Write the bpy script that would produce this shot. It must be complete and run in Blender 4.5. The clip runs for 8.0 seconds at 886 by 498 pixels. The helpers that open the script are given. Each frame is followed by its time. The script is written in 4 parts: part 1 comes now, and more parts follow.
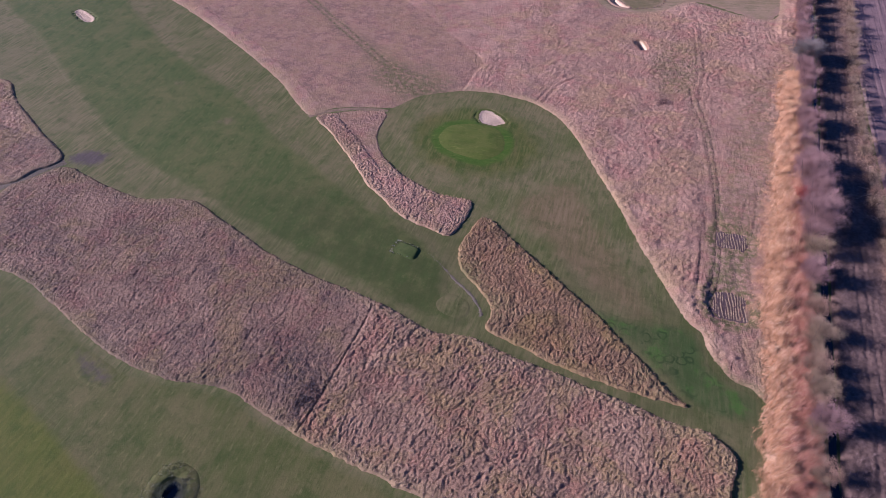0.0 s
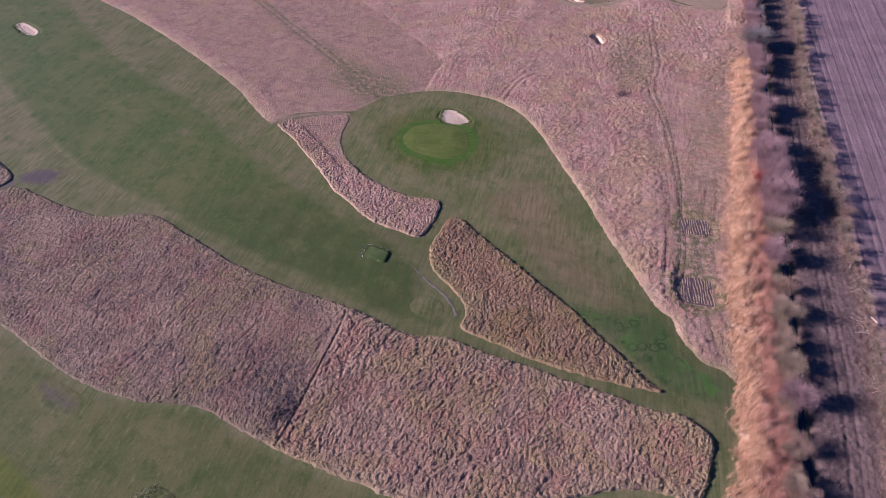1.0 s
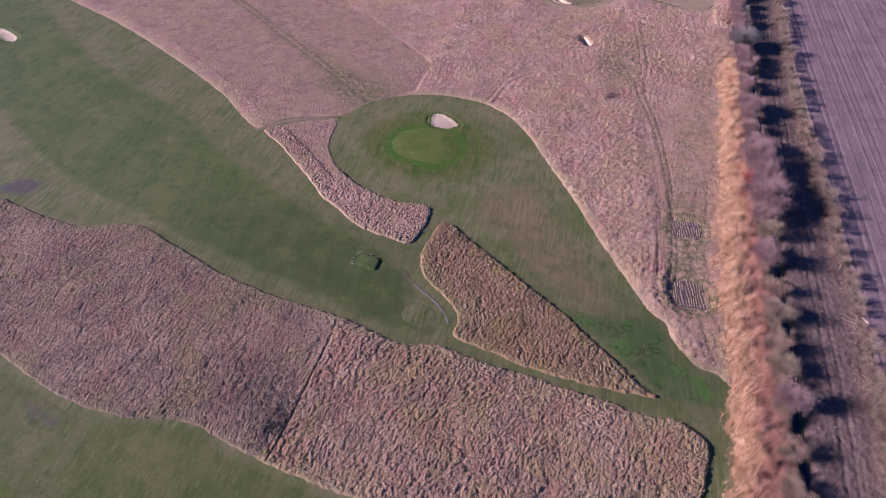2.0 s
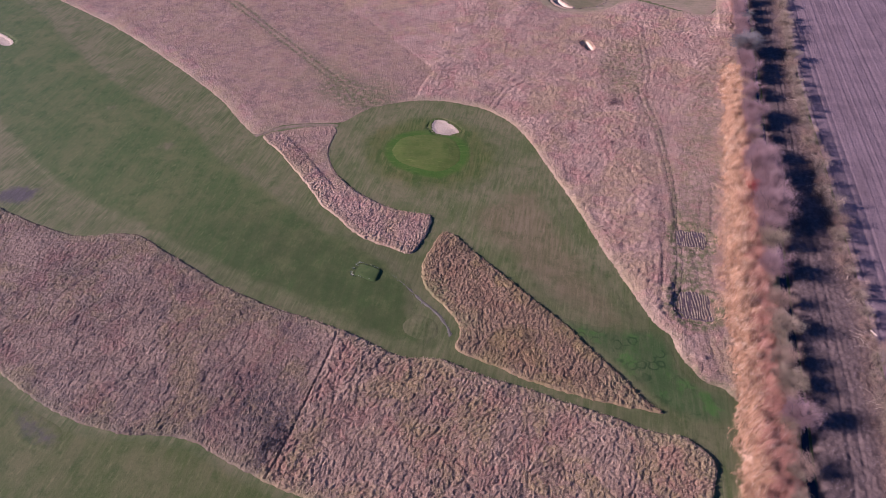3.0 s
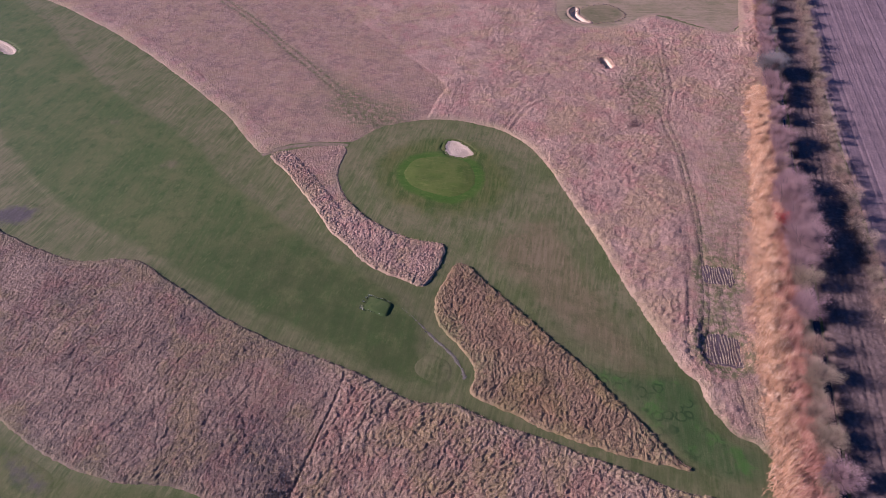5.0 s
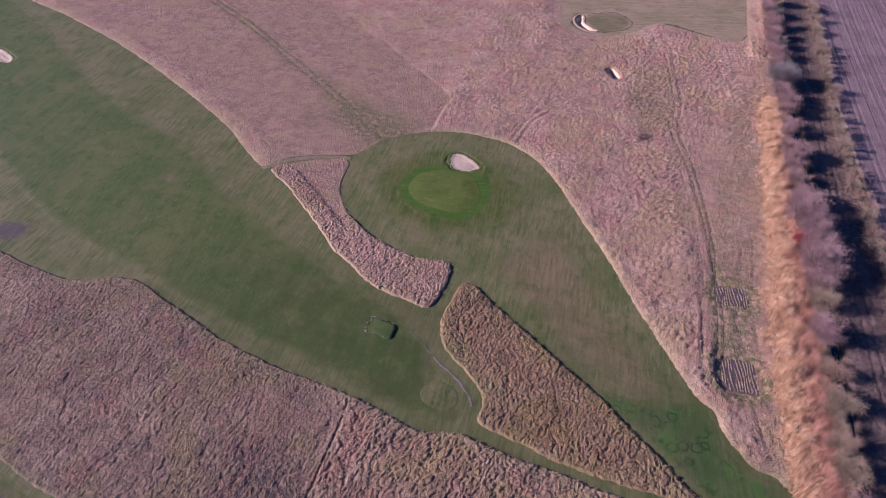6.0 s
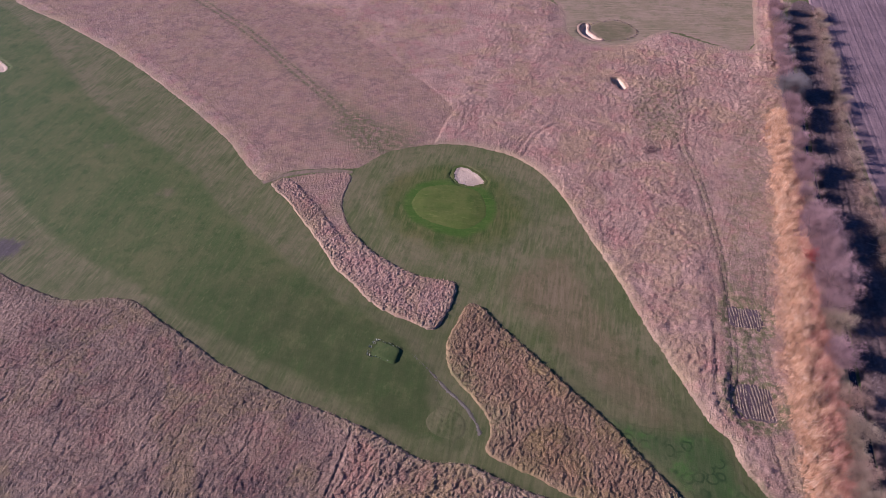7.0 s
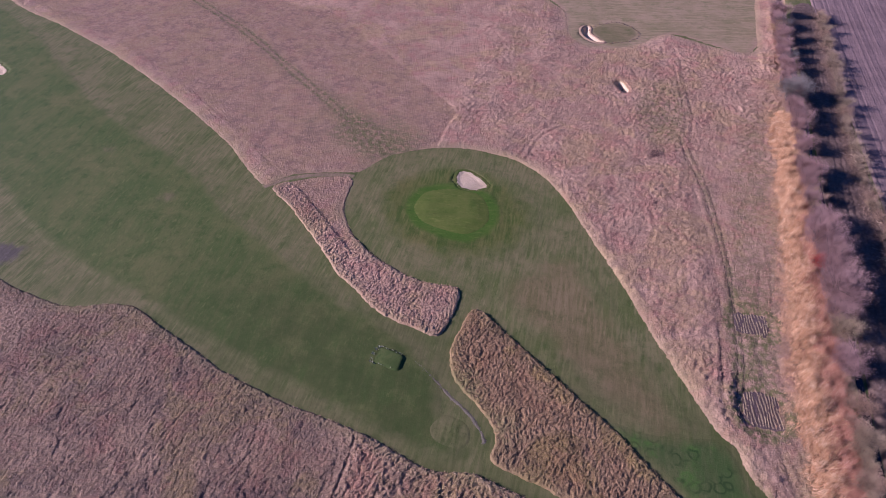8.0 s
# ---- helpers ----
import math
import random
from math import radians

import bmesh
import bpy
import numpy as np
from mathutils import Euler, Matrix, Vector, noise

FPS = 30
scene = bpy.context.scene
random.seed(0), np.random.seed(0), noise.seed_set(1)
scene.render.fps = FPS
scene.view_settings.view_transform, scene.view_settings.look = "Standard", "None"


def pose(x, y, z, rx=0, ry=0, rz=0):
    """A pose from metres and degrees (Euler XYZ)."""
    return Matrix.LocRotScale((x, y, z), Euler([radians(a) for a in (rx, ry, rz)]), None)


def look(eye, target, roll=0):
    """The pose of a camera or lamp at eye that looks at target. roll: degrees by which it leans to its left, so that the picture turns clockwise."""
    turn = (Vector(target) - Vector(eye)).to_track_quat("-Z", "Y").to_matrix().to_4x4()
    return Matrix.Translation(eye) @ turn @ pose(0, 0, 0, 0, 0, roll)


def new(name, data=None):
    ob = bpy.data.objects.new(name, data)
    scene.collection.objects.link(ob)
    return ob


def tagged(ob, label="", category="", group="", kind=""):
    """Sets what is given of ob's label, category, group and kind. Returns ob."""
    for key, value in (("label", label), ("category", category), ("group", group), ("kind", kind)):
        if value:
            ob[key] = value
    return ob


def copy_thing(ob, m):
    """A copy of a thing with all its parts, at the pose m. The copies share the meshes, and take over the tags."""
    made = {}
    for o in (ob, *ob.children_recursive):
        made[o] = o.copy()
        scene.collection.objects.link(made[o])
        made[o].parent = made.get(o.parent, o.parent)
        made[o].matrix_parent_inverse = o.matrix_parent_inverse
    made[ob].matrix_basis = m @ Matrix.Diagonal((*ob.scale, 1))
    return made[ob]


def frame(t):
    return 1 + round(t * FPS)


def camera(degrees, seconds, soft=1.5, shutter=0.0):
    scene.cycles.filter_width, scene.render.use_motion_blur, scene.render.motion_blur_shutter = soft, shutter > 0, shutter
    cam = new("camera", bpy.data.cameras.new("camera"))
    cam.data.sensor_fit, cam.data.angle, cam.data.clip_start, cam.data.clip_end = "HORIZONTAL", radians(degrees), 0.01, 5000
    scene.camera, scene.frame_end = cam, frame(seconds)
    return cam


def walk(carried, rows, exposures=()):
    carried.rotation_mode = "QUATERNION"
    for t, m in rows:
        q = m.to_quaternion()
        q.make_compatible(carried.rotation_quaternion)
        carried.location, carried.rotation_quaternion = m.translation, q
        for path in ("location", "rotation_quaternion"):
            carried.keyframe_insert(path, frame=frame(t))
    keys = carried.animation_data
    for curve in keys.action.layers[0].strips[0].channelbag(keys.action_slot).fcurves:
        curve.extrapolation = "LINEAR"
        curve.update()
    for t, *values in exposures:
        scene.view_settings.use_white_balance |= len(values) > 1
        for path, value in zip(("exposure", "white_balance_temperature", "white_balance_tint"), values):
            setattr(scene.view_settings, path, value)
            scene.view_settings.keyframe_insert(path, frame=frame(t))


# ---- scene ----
cam = camera(77.4, 8.0, soft=0.85)
PATH = [
    (0, (0.034, 0.001, 99.998), (-11.93, 24.42, 70.64), -1.4),
    (0.5, (-0.020, 0.144, 99.961), (-10.92, 25.00, 70.58), -1.3),
    (1, (-0.279, 0.417, 99.921), (-10.26, 25.64, 70.52), -1.3),
    (1.5, (-0.708, 1.162, 99.889), (-10.15, 26.60, 70.49), -1.2),
    (3, (-2.868, 4.930, 100.137), (-12.09, 30.45, 70.74), -0.9),
    (3.5, (-3.991, 6.728, 100.209), (-13.37, 32.21, 70.83), -0.8),
    (4, (-5.309, 8.697, 100.287), (-14.79, 34.16, 70.93), -0.6),
    (4.5, (-6.849, 10.959, 100.418), (-16.35, 36.42, 71.06), -0.5),
    (6, (-11.761, 18.297, 100.746), (-21.26, 43.80, 71.45), -0.2),
    (6.5, (-13.490, 20.787, 100.908), (-22.97, 46.31, 71.61), -0.2),
    (7, (-15.074, 22.888, 101.100), (-24.51, 48.49, 71.84), -0.1),
    (7.5, (-16.129, 23.962, 101.231), (-25.55, 49.60, 71.99), -0.1),
    (8, (-16.524, 24.051, 101.119), (-25.90, 49.69, 71.88), 0.0),
]
walk(cam, [(t, look(eye, target, roll)) for t, eye, target, roll in PATH], exposures=[(t, 0.77 + e, 5250, 44) for t, e in ((0.0, -0.12), (1.5, 0.0), (4.0, -0.06), (6.0, -0.12), (8.0, -0.16))])

# ---- world and sun: low winter sun from the side, clear sky ----
SUN_HIGH, SUN_FROM = radians(20.5), radians(251)  # elevation; bearing clockwise from +y
world = bpy.data.worlds.new("sky")
scene.world = world
world.use_nodes = True
sky = world.node_tree.nodes.new("ShaderNodeTexSky")
sky.sky_type, sky.sun_disc = "NISHITA", False
sky.sun_elevation, sky.sun_rotation = SUN_HIGH, SUN_FROM
sky.dust_density, sky.ozone_density = 0.0, 10.0
background = world.node_tree.nodes["Background"]
background.inputs["Strength"].default_value = 0.05
world.node_tree.links.new(sky.outputs["Color"], background.inputs["Color"])
sun = new("sun", bpy.data.lights.new("sun", "SUN"))
sun.data.energy, sun.data.angle, sun.data.color = 5.0, radians(0.6), (1.0, 0.88, 0.7)
toward = Vector((math.sin(SUN_FROM) * math.cos(SUN_HIGH), math.cos(SUN_FROM) * math.cos(SUN_HIGH), math.sin(SUN_HIGH)))
sun.matrix_world = look(toward * 400, (0, 0, 0))


# ---- materials ----
class Mat:
    """A node material on world or object coordinates."""

    def __init__(self, name, rough=0.9, gloss=0.15, local=False):
        self.m = bpy.data.materials.new(name)
        self.m.use_nodes = True
        self.t = self.m.node_tree
        self.b = self.t.nodes["Principled BSDF"]
        self.b.inputs["Roughness"].default_value = rough
        self.b.inputs["Specular IOR Level"].default_value = gloss
        if local:
            self.pos = self.node("ShaderNodeTexCoord").outputs["Object"]
        else:
            self.pos = self.node("ShaderNodeNewGeometry").outputs["Position"]

    def node(self, kind, **put):
        n = self.t.nodes.new(kind)
        for key, v in put.items():
            self.put(n.inputs[key.replace("_", " ")], v)
        return n

    def put(self, socket, v):
        if isinstance(v, bpy.types.NodeSocket):
            self.t.links.new(v, socket)
        elif isinstance(v, tuple) and len(v) == 3 and socket.type == "RGBA":
            socket.default_value = (*v, 1)
        else:
            socket.default_value = v

    def placed(self, stretch, turn):
        n = self.node("ShaderNodeMapping", Vector=self.pos)
        n.vector_type = "TEXTURE"
        n.inputs["Rotation"].default_value = (0, 0, radians(turn))
        n.inputs["Scale"].default_value = stretch
        return n.outputs["Vector"]

    def noise(self, size, detail=4.0, rough=0.55, stretch=None, turn=0, twist=0.0):
        vec = self.placed(stretch, turn) if stretch else self.pos
        n = self.node("ShaderNodeTexNoise", Vector=vec, Scale=1 / size, Detail=detail, Roughness=rough, Distortion=twist)
        return n.outputs["Fac"]

    def cells(self, size, stretch=None, turn=0):
        vec = self.placed(stretch, turn) if stretch else self.pos
        n = self.node("ShaderNodeTexVoronoi", Vector=vec, Scale=1 / size)
        return n.outputs["Distance"], n.outputs["Color"]

    def level(self, v, lo, hi, a=0.0, b=1.0):
        n = self.node("ShaderNodeMapRange")
        n.interpolation_type = "SMOOTHSTEP"
        for i, x in enumerate((v, lo, hi, a, b)):
            self.put(n.inputs[i], x)
        return n.outputs["Result"]

    def math(self, op, a, b):
        n = self.node("ShaderNodeMath")
        n.operation = op
        self.put(n.inputs[0], a)
        self.put(n.inputs[1], b)
        return n.outputs["Value"]

    def attr(self, name):
        n = self.node("ShaderNodeAttribute")
        n.attribute_name = name
        return n.outputs["Fac"]

    def random(self):
        return self.node("ShaderNodeObjectInfo").outputs["Random"]

    def island(self):
        return self.node("ShaderNodeNewGeometry").outputs["Random Per Island"]

    def mix(self, f, a, b):
        n = self.node("ShaderNodeMix")
        n.data_type = "RGBA"
        self.put(n.inputs["Factor"], f)
        self.put(n.inputs[6], a)
        self.put(n.inputs[7], b)
        return n.outputs[2]

    def bump(self, v, depth):
        n = self.node("ShaderNodeBump", Height=v, Distance=depth, Strength=1.0)
        self.put(self.b.inputs["Normal"], n.outputs["Normal"])
        return self

    def done(self, colour):
        self.put(self.b.inputs["Base Color"], colour)
        return self.m


# green, dry, streak length, streak bearing, and the span over which dry takes over
SEMI_TONE = ((0.094, 0.116, 0.031), (0.178, 0.156, 0.068), 3.2, 95, 0.4, 0.62)
NEAR_TONE = ((0.078, 0.1, 0.021), (0.145, 0.132, 0.047), 1.9, 97, 0.4, 0.64)
FAIRWAY_TONE = ((0.071, 0.107, 0.024), (0.138, 0.137, 0.045), 1.6, 99, 0.42, 0.66)
APRON_TONE = ((0.062, 0.098, 0.016), (0.14, 0.13, 0.038), 3, 99, 0.42, 0.66)


def turf_tone(m, green, dry, streak, turn, dry_lo, dry_hi):
    wide = m.noise(13, 7, 0.66)
    lines = m.noise(0.9, 4, 0.68, stretch=(streak * 2, 0.55, 1), turn=turn)
    f = m.math("ADD", m.math("MULTIPLY", wide, 0.7), m.math("MULTIPLY", lines, 0.3))
    c = m.mix(m.level(f, dry_lo, dry_hi), green, dry)
    c = m.mix(m.level(m.noise(4.5, 6, 0.7), 0.46, 0.68, 0, 0.7), c, tuple(v * k for v, k in zip(green, (0.55, 0.75, 0.55))))
    band = m.noise(2.6, 2, 0.5, stretch=(streak * 4, 0.9, 1), turn=turn + 2)
    c = m.mix(m.level(band, 0.47, 0.6, 0, 0.32), c, tuple(v * 0.95 for v in dry))
    if streak > 2:
        swath = m.noise(1.0, 2, 0.45, stretch=(streak * 2.0, 0.8, 1), turn=turn, twist=0.3)
        drift = m.level(m.noise(11, 3, 0.5), 0.38, 0.6, 0.25, 1.0)
        c = m.mix(m.math("MULTIPLY", drift, m.level(swath, 0.46, 0.62, 0, 0.45)), c, tuple(v * 1.2 for v in dry))
        c = m.mix(m.math("MULTIPLY", drift, m.level(swath, 0.46, 0.32, 0, 0.32)), c, tuple(v * 0.72 for v in green))
    dash = m.noise(0.8, 3, 0.7, stretch=(streak * 1.2, 0.8, 1), turn=turn + 6)
    c = m.mix(m.level(dash, 0.55, 0.74, 0, 0.4), c, tuple(v * 0.6 for v in green))
    c = m.mix(m.level(m.noise(1.1, 3, 0.6, stretch=(streak, 0.7, 1), turn=turn - 4), 0.54, 0.74, 0, 0.5), c, tuple(v * 1.4 for v in dry))
    c = m.mix(m.level(m.noise(0.25, 3, 0.7), 0.4, 0.75, 0, 0.2), c, tuple(v * 1.4 for v in dry))
    c = m.mix(m.level(m.noise(0.55, 4, 0.7), 0.52, 0.72, 0, 0.3), c, tuple(v * 0.5 for v in green))
    # turf turns a darker green, in patches, towards the east end
    place_xyz = m.node("ShaderNodeSeparateXYZ", Vector=m.pos)
    east_dark = m.math("MULTIPLY", m.level(place_xyz.outputs[0], -125, -62, 0, 0.7 if streak < 2 else 0.4), m.level(place_xyz.outputs[1], 104, 82))
    east_dark = m.math("MULTIPLY", east_dark, m.level(place_xyz.outputs[1], 52, 58))
    east_dark = m.math("MULTIPLY", east_dark, m.level(m.noise(7, 6, 0.68), 0.34, 0.62, 0.35, 1.0))
    return m.mix(east_dark, c, tuple(g * 0.48 + d * 0.1 for g, d in zip(green, dry)))


def turf(name, tone, soft=0.0, onto=SEMI_TONE, grain=5.0):
    """Short mown grass: green and dead blades, mowing streaks, patches; with soft, it gives way to the turf round it over that many metres."""
    m = Mat(name, 0.85, 0.2)
    c = turf_tone(m, *tone)
    if soft:
        rim = m.math("ADD", m.attr("edge"), m.math("MULTIPLY", m.noise(grain, 5, 0.65), -soft * 1.4))
        c = m.mix(m.level(rim, -soft * 0.55, soft * 0.4), turf_tone(m, *onto), c)
    m.bump(m.math("ADD", m.noise(0.22, 3, 0.7), m.noise(0.8, 3)), 0.035)
    return m.done(c)


def straw(name, pale, mid, dark, size=0.9, olive=0.85, rose=0.5):
    """Tall dead grass: blades in tussocks, with paler and browner drifts; green where the attribute says so."""
    m = Mat(name, 0.8, 0.2)
    wide = m.noise(14, 5, 0.6)
    blade = m.noise(0.25, 4, 0.7, stretch=(2.2, 0.8, 1), turn=25)
    _, cell = m.cells(size, (1.5, 1, 1), 25)
    c = m.mix(m.level(wide, 0.35, 0.68), pale, mid)
    c = m.mix(m.level(m.noise(23, 3, 0.5), 0.42, 0.62, 0, 0.25), c, tuple(v * 0.62 for v in mid))
    c = m.mix(m.level(m.noise(17, 6, 0.66, twist=0.6), 0.47, 0.58, 0, olive), c, tuple(v * k for v, k in zip(mid, (1.02, 1.16, 0.76))))
    c = m.mix(m.level(m.noise(7, 5, 0.6, turn=40, twist=0.5), 0.5, 0.62, 0, rose), c, tuple(v * k for v, k in zip(mid, (1.05, 0.8, 0.88))))
    c = m.mix(m.level(m.noise(6, 5, 0.6, turn=70), 0.51, 0.66, 0, 0.65), c, tuple(v * k for v, k in zip(mid, (0.6, 0.66, 0.72))))
    grey = m.node("ShaderNodeSeparateColor", Color=cell).outputs[0]
    c = m.mix(m.level(grey, 0.3, 1.0, 0, 0.32), c, dark)
    # shade in the gaps between blades, put into the colour with brown litter
    c = m.mix(m.level(m.noise(0.3, 3, 0.6, stretch=(0.8, 2.2, 1)), 0.54, 0.7, 0, 0.4), c, dark)
    c = m.mix(m.level(blade, 0.45, 0.75, 0, 0.6), c, tuple(v * 1.35 for v in pale))
    c = m.mix(m.level(m.noise(3.2, 5, 0.7), 0.55, 0.75, 0, 0.4), c, dark)
    gap_tone = m.noise(size * 1.5, 3, 0.6, stretch=(1.5, 1, 1), turn=110, twist=0.6)
    c = m.mix(m.level(gap_tone, 0.56, 0.68, 0, 0.34), c, dark)
    rim = m.math("ADD", m.attr("edge"), m.math("MULTIPLY", m.noise(3, 5, 0.65), 4.0))
    c = m.mix(m.level(rim, 5.6, 2.4, 0, 0.5), c, (pale[0] * 0.7, pale[1] * 0.84, pale[2] * 0.64))
    sward = m.mix(m.level(m.noise(4, 6, 0.7), 0.4, 0.6), tuple(v * k for v, k in zip(mid, (1.04, 1.06, 0.94))), tuple(v * k for v, k in zip(mid, (0.52, 0.52, 0.56))))
    sward = m.mix(m.level(m.noise(15, 5, 0.65), 0.46, 0.58, 0, 0.6), sward, tuple(v * k for v, k in zip(mid, (0.86, 0.94, 0.7))))
    sward = m.mix(m.level(m.noise(1.6, 4, 0.65), 0.5, 0.68, 0, 0.6), sward, tuple(v * 0.95 for v in pale))
    c = m.mix(m.math("MULTIPLY", m.attr("short"), 0.62), c, sward)
    green = m.math("MULTIPLY", m.attr("green"), m.level(m.noise(1.6, 5, 0.7), 0.35, 0.6))
    c = m.mix(green, c, (0.165, 0.152, 0.06))
    c = m.mix(m.math("MULTIPLY", m.attr("brown"), m.level(m.noise(1.1, 5, 0.7), 0.3, 0.65, 0.2, 0.9)), c, (0.06, 0.047, 0.045))
    fold = m.math("ABSOLUTE", m.math("SUBTRACT", m.noise(size * 0.62, 2, 0.5, stretch=(1.6, 1, 1), turn=100, twist=0.8), 0.5), 0)
    m.bump(m.math("ADD", m.math("MULTIPLY", blade, 0.5), m.math("ADD", m.math("MULTIPLY", fold, 2.2), m.math("MULTIPLY", m.noise(0.6, 4, 0.6), 0.6))), 0.22)
    return m.done(c)


def blades(name, a, b, c2, drift=0.0):
    """Single blades, twigs or leaves, each its own tone."""
    m = Mat(name, 0.75, 0.2)
    r = m.island()
    c = m.mix(m.level(r, 0.0, 0.6), a, b)
    c = m.mix(m.level(r, 0.7, 1.0, 0, 0.8), c, c2)
    c = m.mix(m.level(m.noise(6, 4), 0.4, 0.7, 0, 0.5), c, b)
    c = m.mix(m.level(m.noise(1.3, 3), 0.5, 0.72, 0, 0.6), c, tuple(v * 0.55 for v in b))
    c = m.mix(m.level(m.noise(2.1, 3), 0.55, 0.75, 0, 0.6), c, c2)
    if drift:
        c = m.mix(m.level(m.noise(17, 6, 0.66, twist=0.6), 0.47, 0.58, 0, drift), c, tuple(v * k for v, k in zip(a, (0.94, 1.04, 0.8))))
        c = m.mix(m.level(m.noise(7, 5, 0.6, turn=40, twist=0.5), 0.5, 0.62, 0, drift), c, tuple(v * k for v, k in zip(a, (0.88, 0.76, 0.8))))
        c = m.mix(m.level(m.noise(6, 5, 0.6, turn=70), 0.51, 0.66, 0, drift), c, tuple(v * k for v, k in zip(b, (0.75, 0.8, 0.86))))
    return m.done(c)


def twigs(name, a, b):
    m = Mat(name, 0.85, 0.15)
    c = m.mix(m.random(), a, b)
    c = m.mix(m.level(m.island(), 0, 1, 0, 0.5), c, tuple(v * 1.25 for v in a))
    return m.done(c)


def earth(name, a, b, size=0.6):
    m = Mat(name, 0.95, 0.1)
    f = m.noise(size, 6, 0.7)
    c = m.mix(m.level(f, 0.3, 0.7), a, b)
    c = m.mix(m.level(m.noise(9, 5, 0.6), 0.4, 0.7, 0, 0.6), c, tuple(v * 0.7 for v in a))
    m.bump(m.math("ADD", f, m.noise(0.15, 4)), 0.1)
    return m.done(c)


ROUGH = straw("dead_rough_grass", (0.425, 0.28, 0.172), (0.31, 0.191, 0.117), (0.115, 0.068, 0.044), olive=0.85, rose=0.65)
ROUGH_BROWN = straw("brown_rough_grass", (0.39, 0.245, 0.132), (0.265, 0.16, 0.081), (0.095, 0.057, 0.03), rose=0.3)
ROUGH_PINK = straw("pinkish_rough_grass", (0.53, 0.338, 0.226), (0.415, 0.252, 0.168), (0.2, 0.117, 0.08), olive=0.6, rose=0.6)
BLADE = blades("dead_grass_blades", (0.42, 0.277, 0.175), (0.26, 0.162, 0.104), (0.62, 0.455, 0.315), 0.4)
BLADE_PINK = blades("pinkish_grass_blades", (0.46, 0.295, 0.195), (0.33, 0.2, 0.13), (0.62, 0.44, 0.31), 0.35)
BLADE_BROWN = blades("brown_grass_blades", (0.34, 0.215, 0.117), (0.18, 0.11, 0.058), (0.46, 0.33, 0.2), 0.5)
REED_BED = straw("reed_litter", (0.52, 0.34, 0.2), (0.4, 0.23, 0.14), (0.2, 0.1, 0.06), 0.7)
REED = blades("reed_stalks", (0.68, 0.425, 0.225), (0.46, 0.245, 0.12), (0.86, 0.64, 0.41))
SEDGE = blades("russet_stalks", (0.52, 0.27, 0.17), (0.36, 0.155, 0.1), (0.7, 0.43, 0.3))
MUTED = blades("muted_dead_grass", (0.24, 0.175, 0.155), (0.16, 0.115, 0.105), (0.36, 0.27, 0.23))
PALE_TUFT = blades("pale_tufts", (0.5, 0.49, 0.35), (0.38, 0.39, 0.25), (0.62, 0.6, 0.48))
STUBBLE = blades("pale_stubble", (0.42, 0.33, 0.2), (0.3, 0.235, 0.14), (0.58, 0.46, 0.32))
DRY = turf("dry_turf", ((0.12, 0.115, 0.045), (0.18, 0.152, 0.07), 3, 99, 0.42, 0.62), 4.0, FAIRWAY_TONE, 1.6)
PLAIN_APRON = turf("lip_turf", APRON_TONE)
TRODDEN = turf("trodden_turf", ((0.2, 0.15, 0.085), (0.3, 0.21, 0.135), 3, 99, 0.4, 0.6), 0.7)
WORN = turf("worn_turf", ((0.085, 0.072, 0.058), (0.125, 0.1, 0.084), 1.5, 99, 0.42, 0.62), 3.2, SEMI_TONE, 1.6)
NEAR_TURF = turf("near_turf", NEAR_TONE, 2.0)
WORN_NEAR = turf("worn_near_turf", ((0.075, 0.066, 0.05), (0.11, 0.092, 0.066), 3, 99, 0.42, 0.62), 4.0, NEAR_TONE, 1.6)
PLAIN_FAIRWAY = turf("fairway_lip_turf", FAIRWAY_TONE)
BRAMBLE = twigs("bramble_stems", (0.13, 0.07, 0.065), (0.17, 0.09, 0.08))
SEMI = turf("semi_rough_turf", SEMI_TONE)
FAIRWAY = turf("fairway_turf", FAIRWAY_TONE, 3.0)
NEAR_FAIRWAY = turf("near_fairway_turf", ((0.086, 0.112, 0.01), (0.115, 0.12, 0.019), 2.4, 97, 0.42, 0.66), 3.0, NEAR_TONE)
FAR_TURF = turf("far_mown_turf", ((0.25, 0.2, 0.1), (0.36, 0.26, 0.155), 5, 20, 0.42, 0.62), 3.0, ((0.3, 0.205, 0.125), (0.4, 0.26, 0.175), 3, 40, 0.4, 0.6))
MOUND_TURF = turf("hummock_turf", ((0.07, 0.1, 0.024), (0.13, 0.126, 0.045), 2.1, 97, 0.4, 0.62), 4.2, SEMI_TONE)
FADED = turf("faded_turf", ((0.13, 0.118, 0.042), (0.21, 0.158, 0.077), 3.2, 97, 0.38, 0.64), 7.0)
FAR_PUTT = turf("far_putting_turf", ((0.17, 0.15, 0.066), (0.25, 0.19, 0.1), 3, 20, 0.42, 0.62), 1.5, ((0.25, 0.2, 0.1), (0.36, 0.26, 0.155), 5, 20, 0.42, 0.62))
PUTT = turf("putting_turf", ((0.092, 0.13, 0.019), (0.132, 0.145, 0.031), 2, 10, 0.4, 0.66))
FRINGE = turf("fringe_turf", ((0.056, 0.118, 0.011), (0.1, 0.135, 0.024), 2, 10, 0.45, 0.7), 2.2, APRON_TONE)
TEE_TURF = turf("tee_turf", ((0.066, 0.112, 0.024), (0.125, 0.138, 0.044), 1.8, 60, 0.42, 0.62))
APRON = turf("apron_turf", APRON_TONE, 7.0)


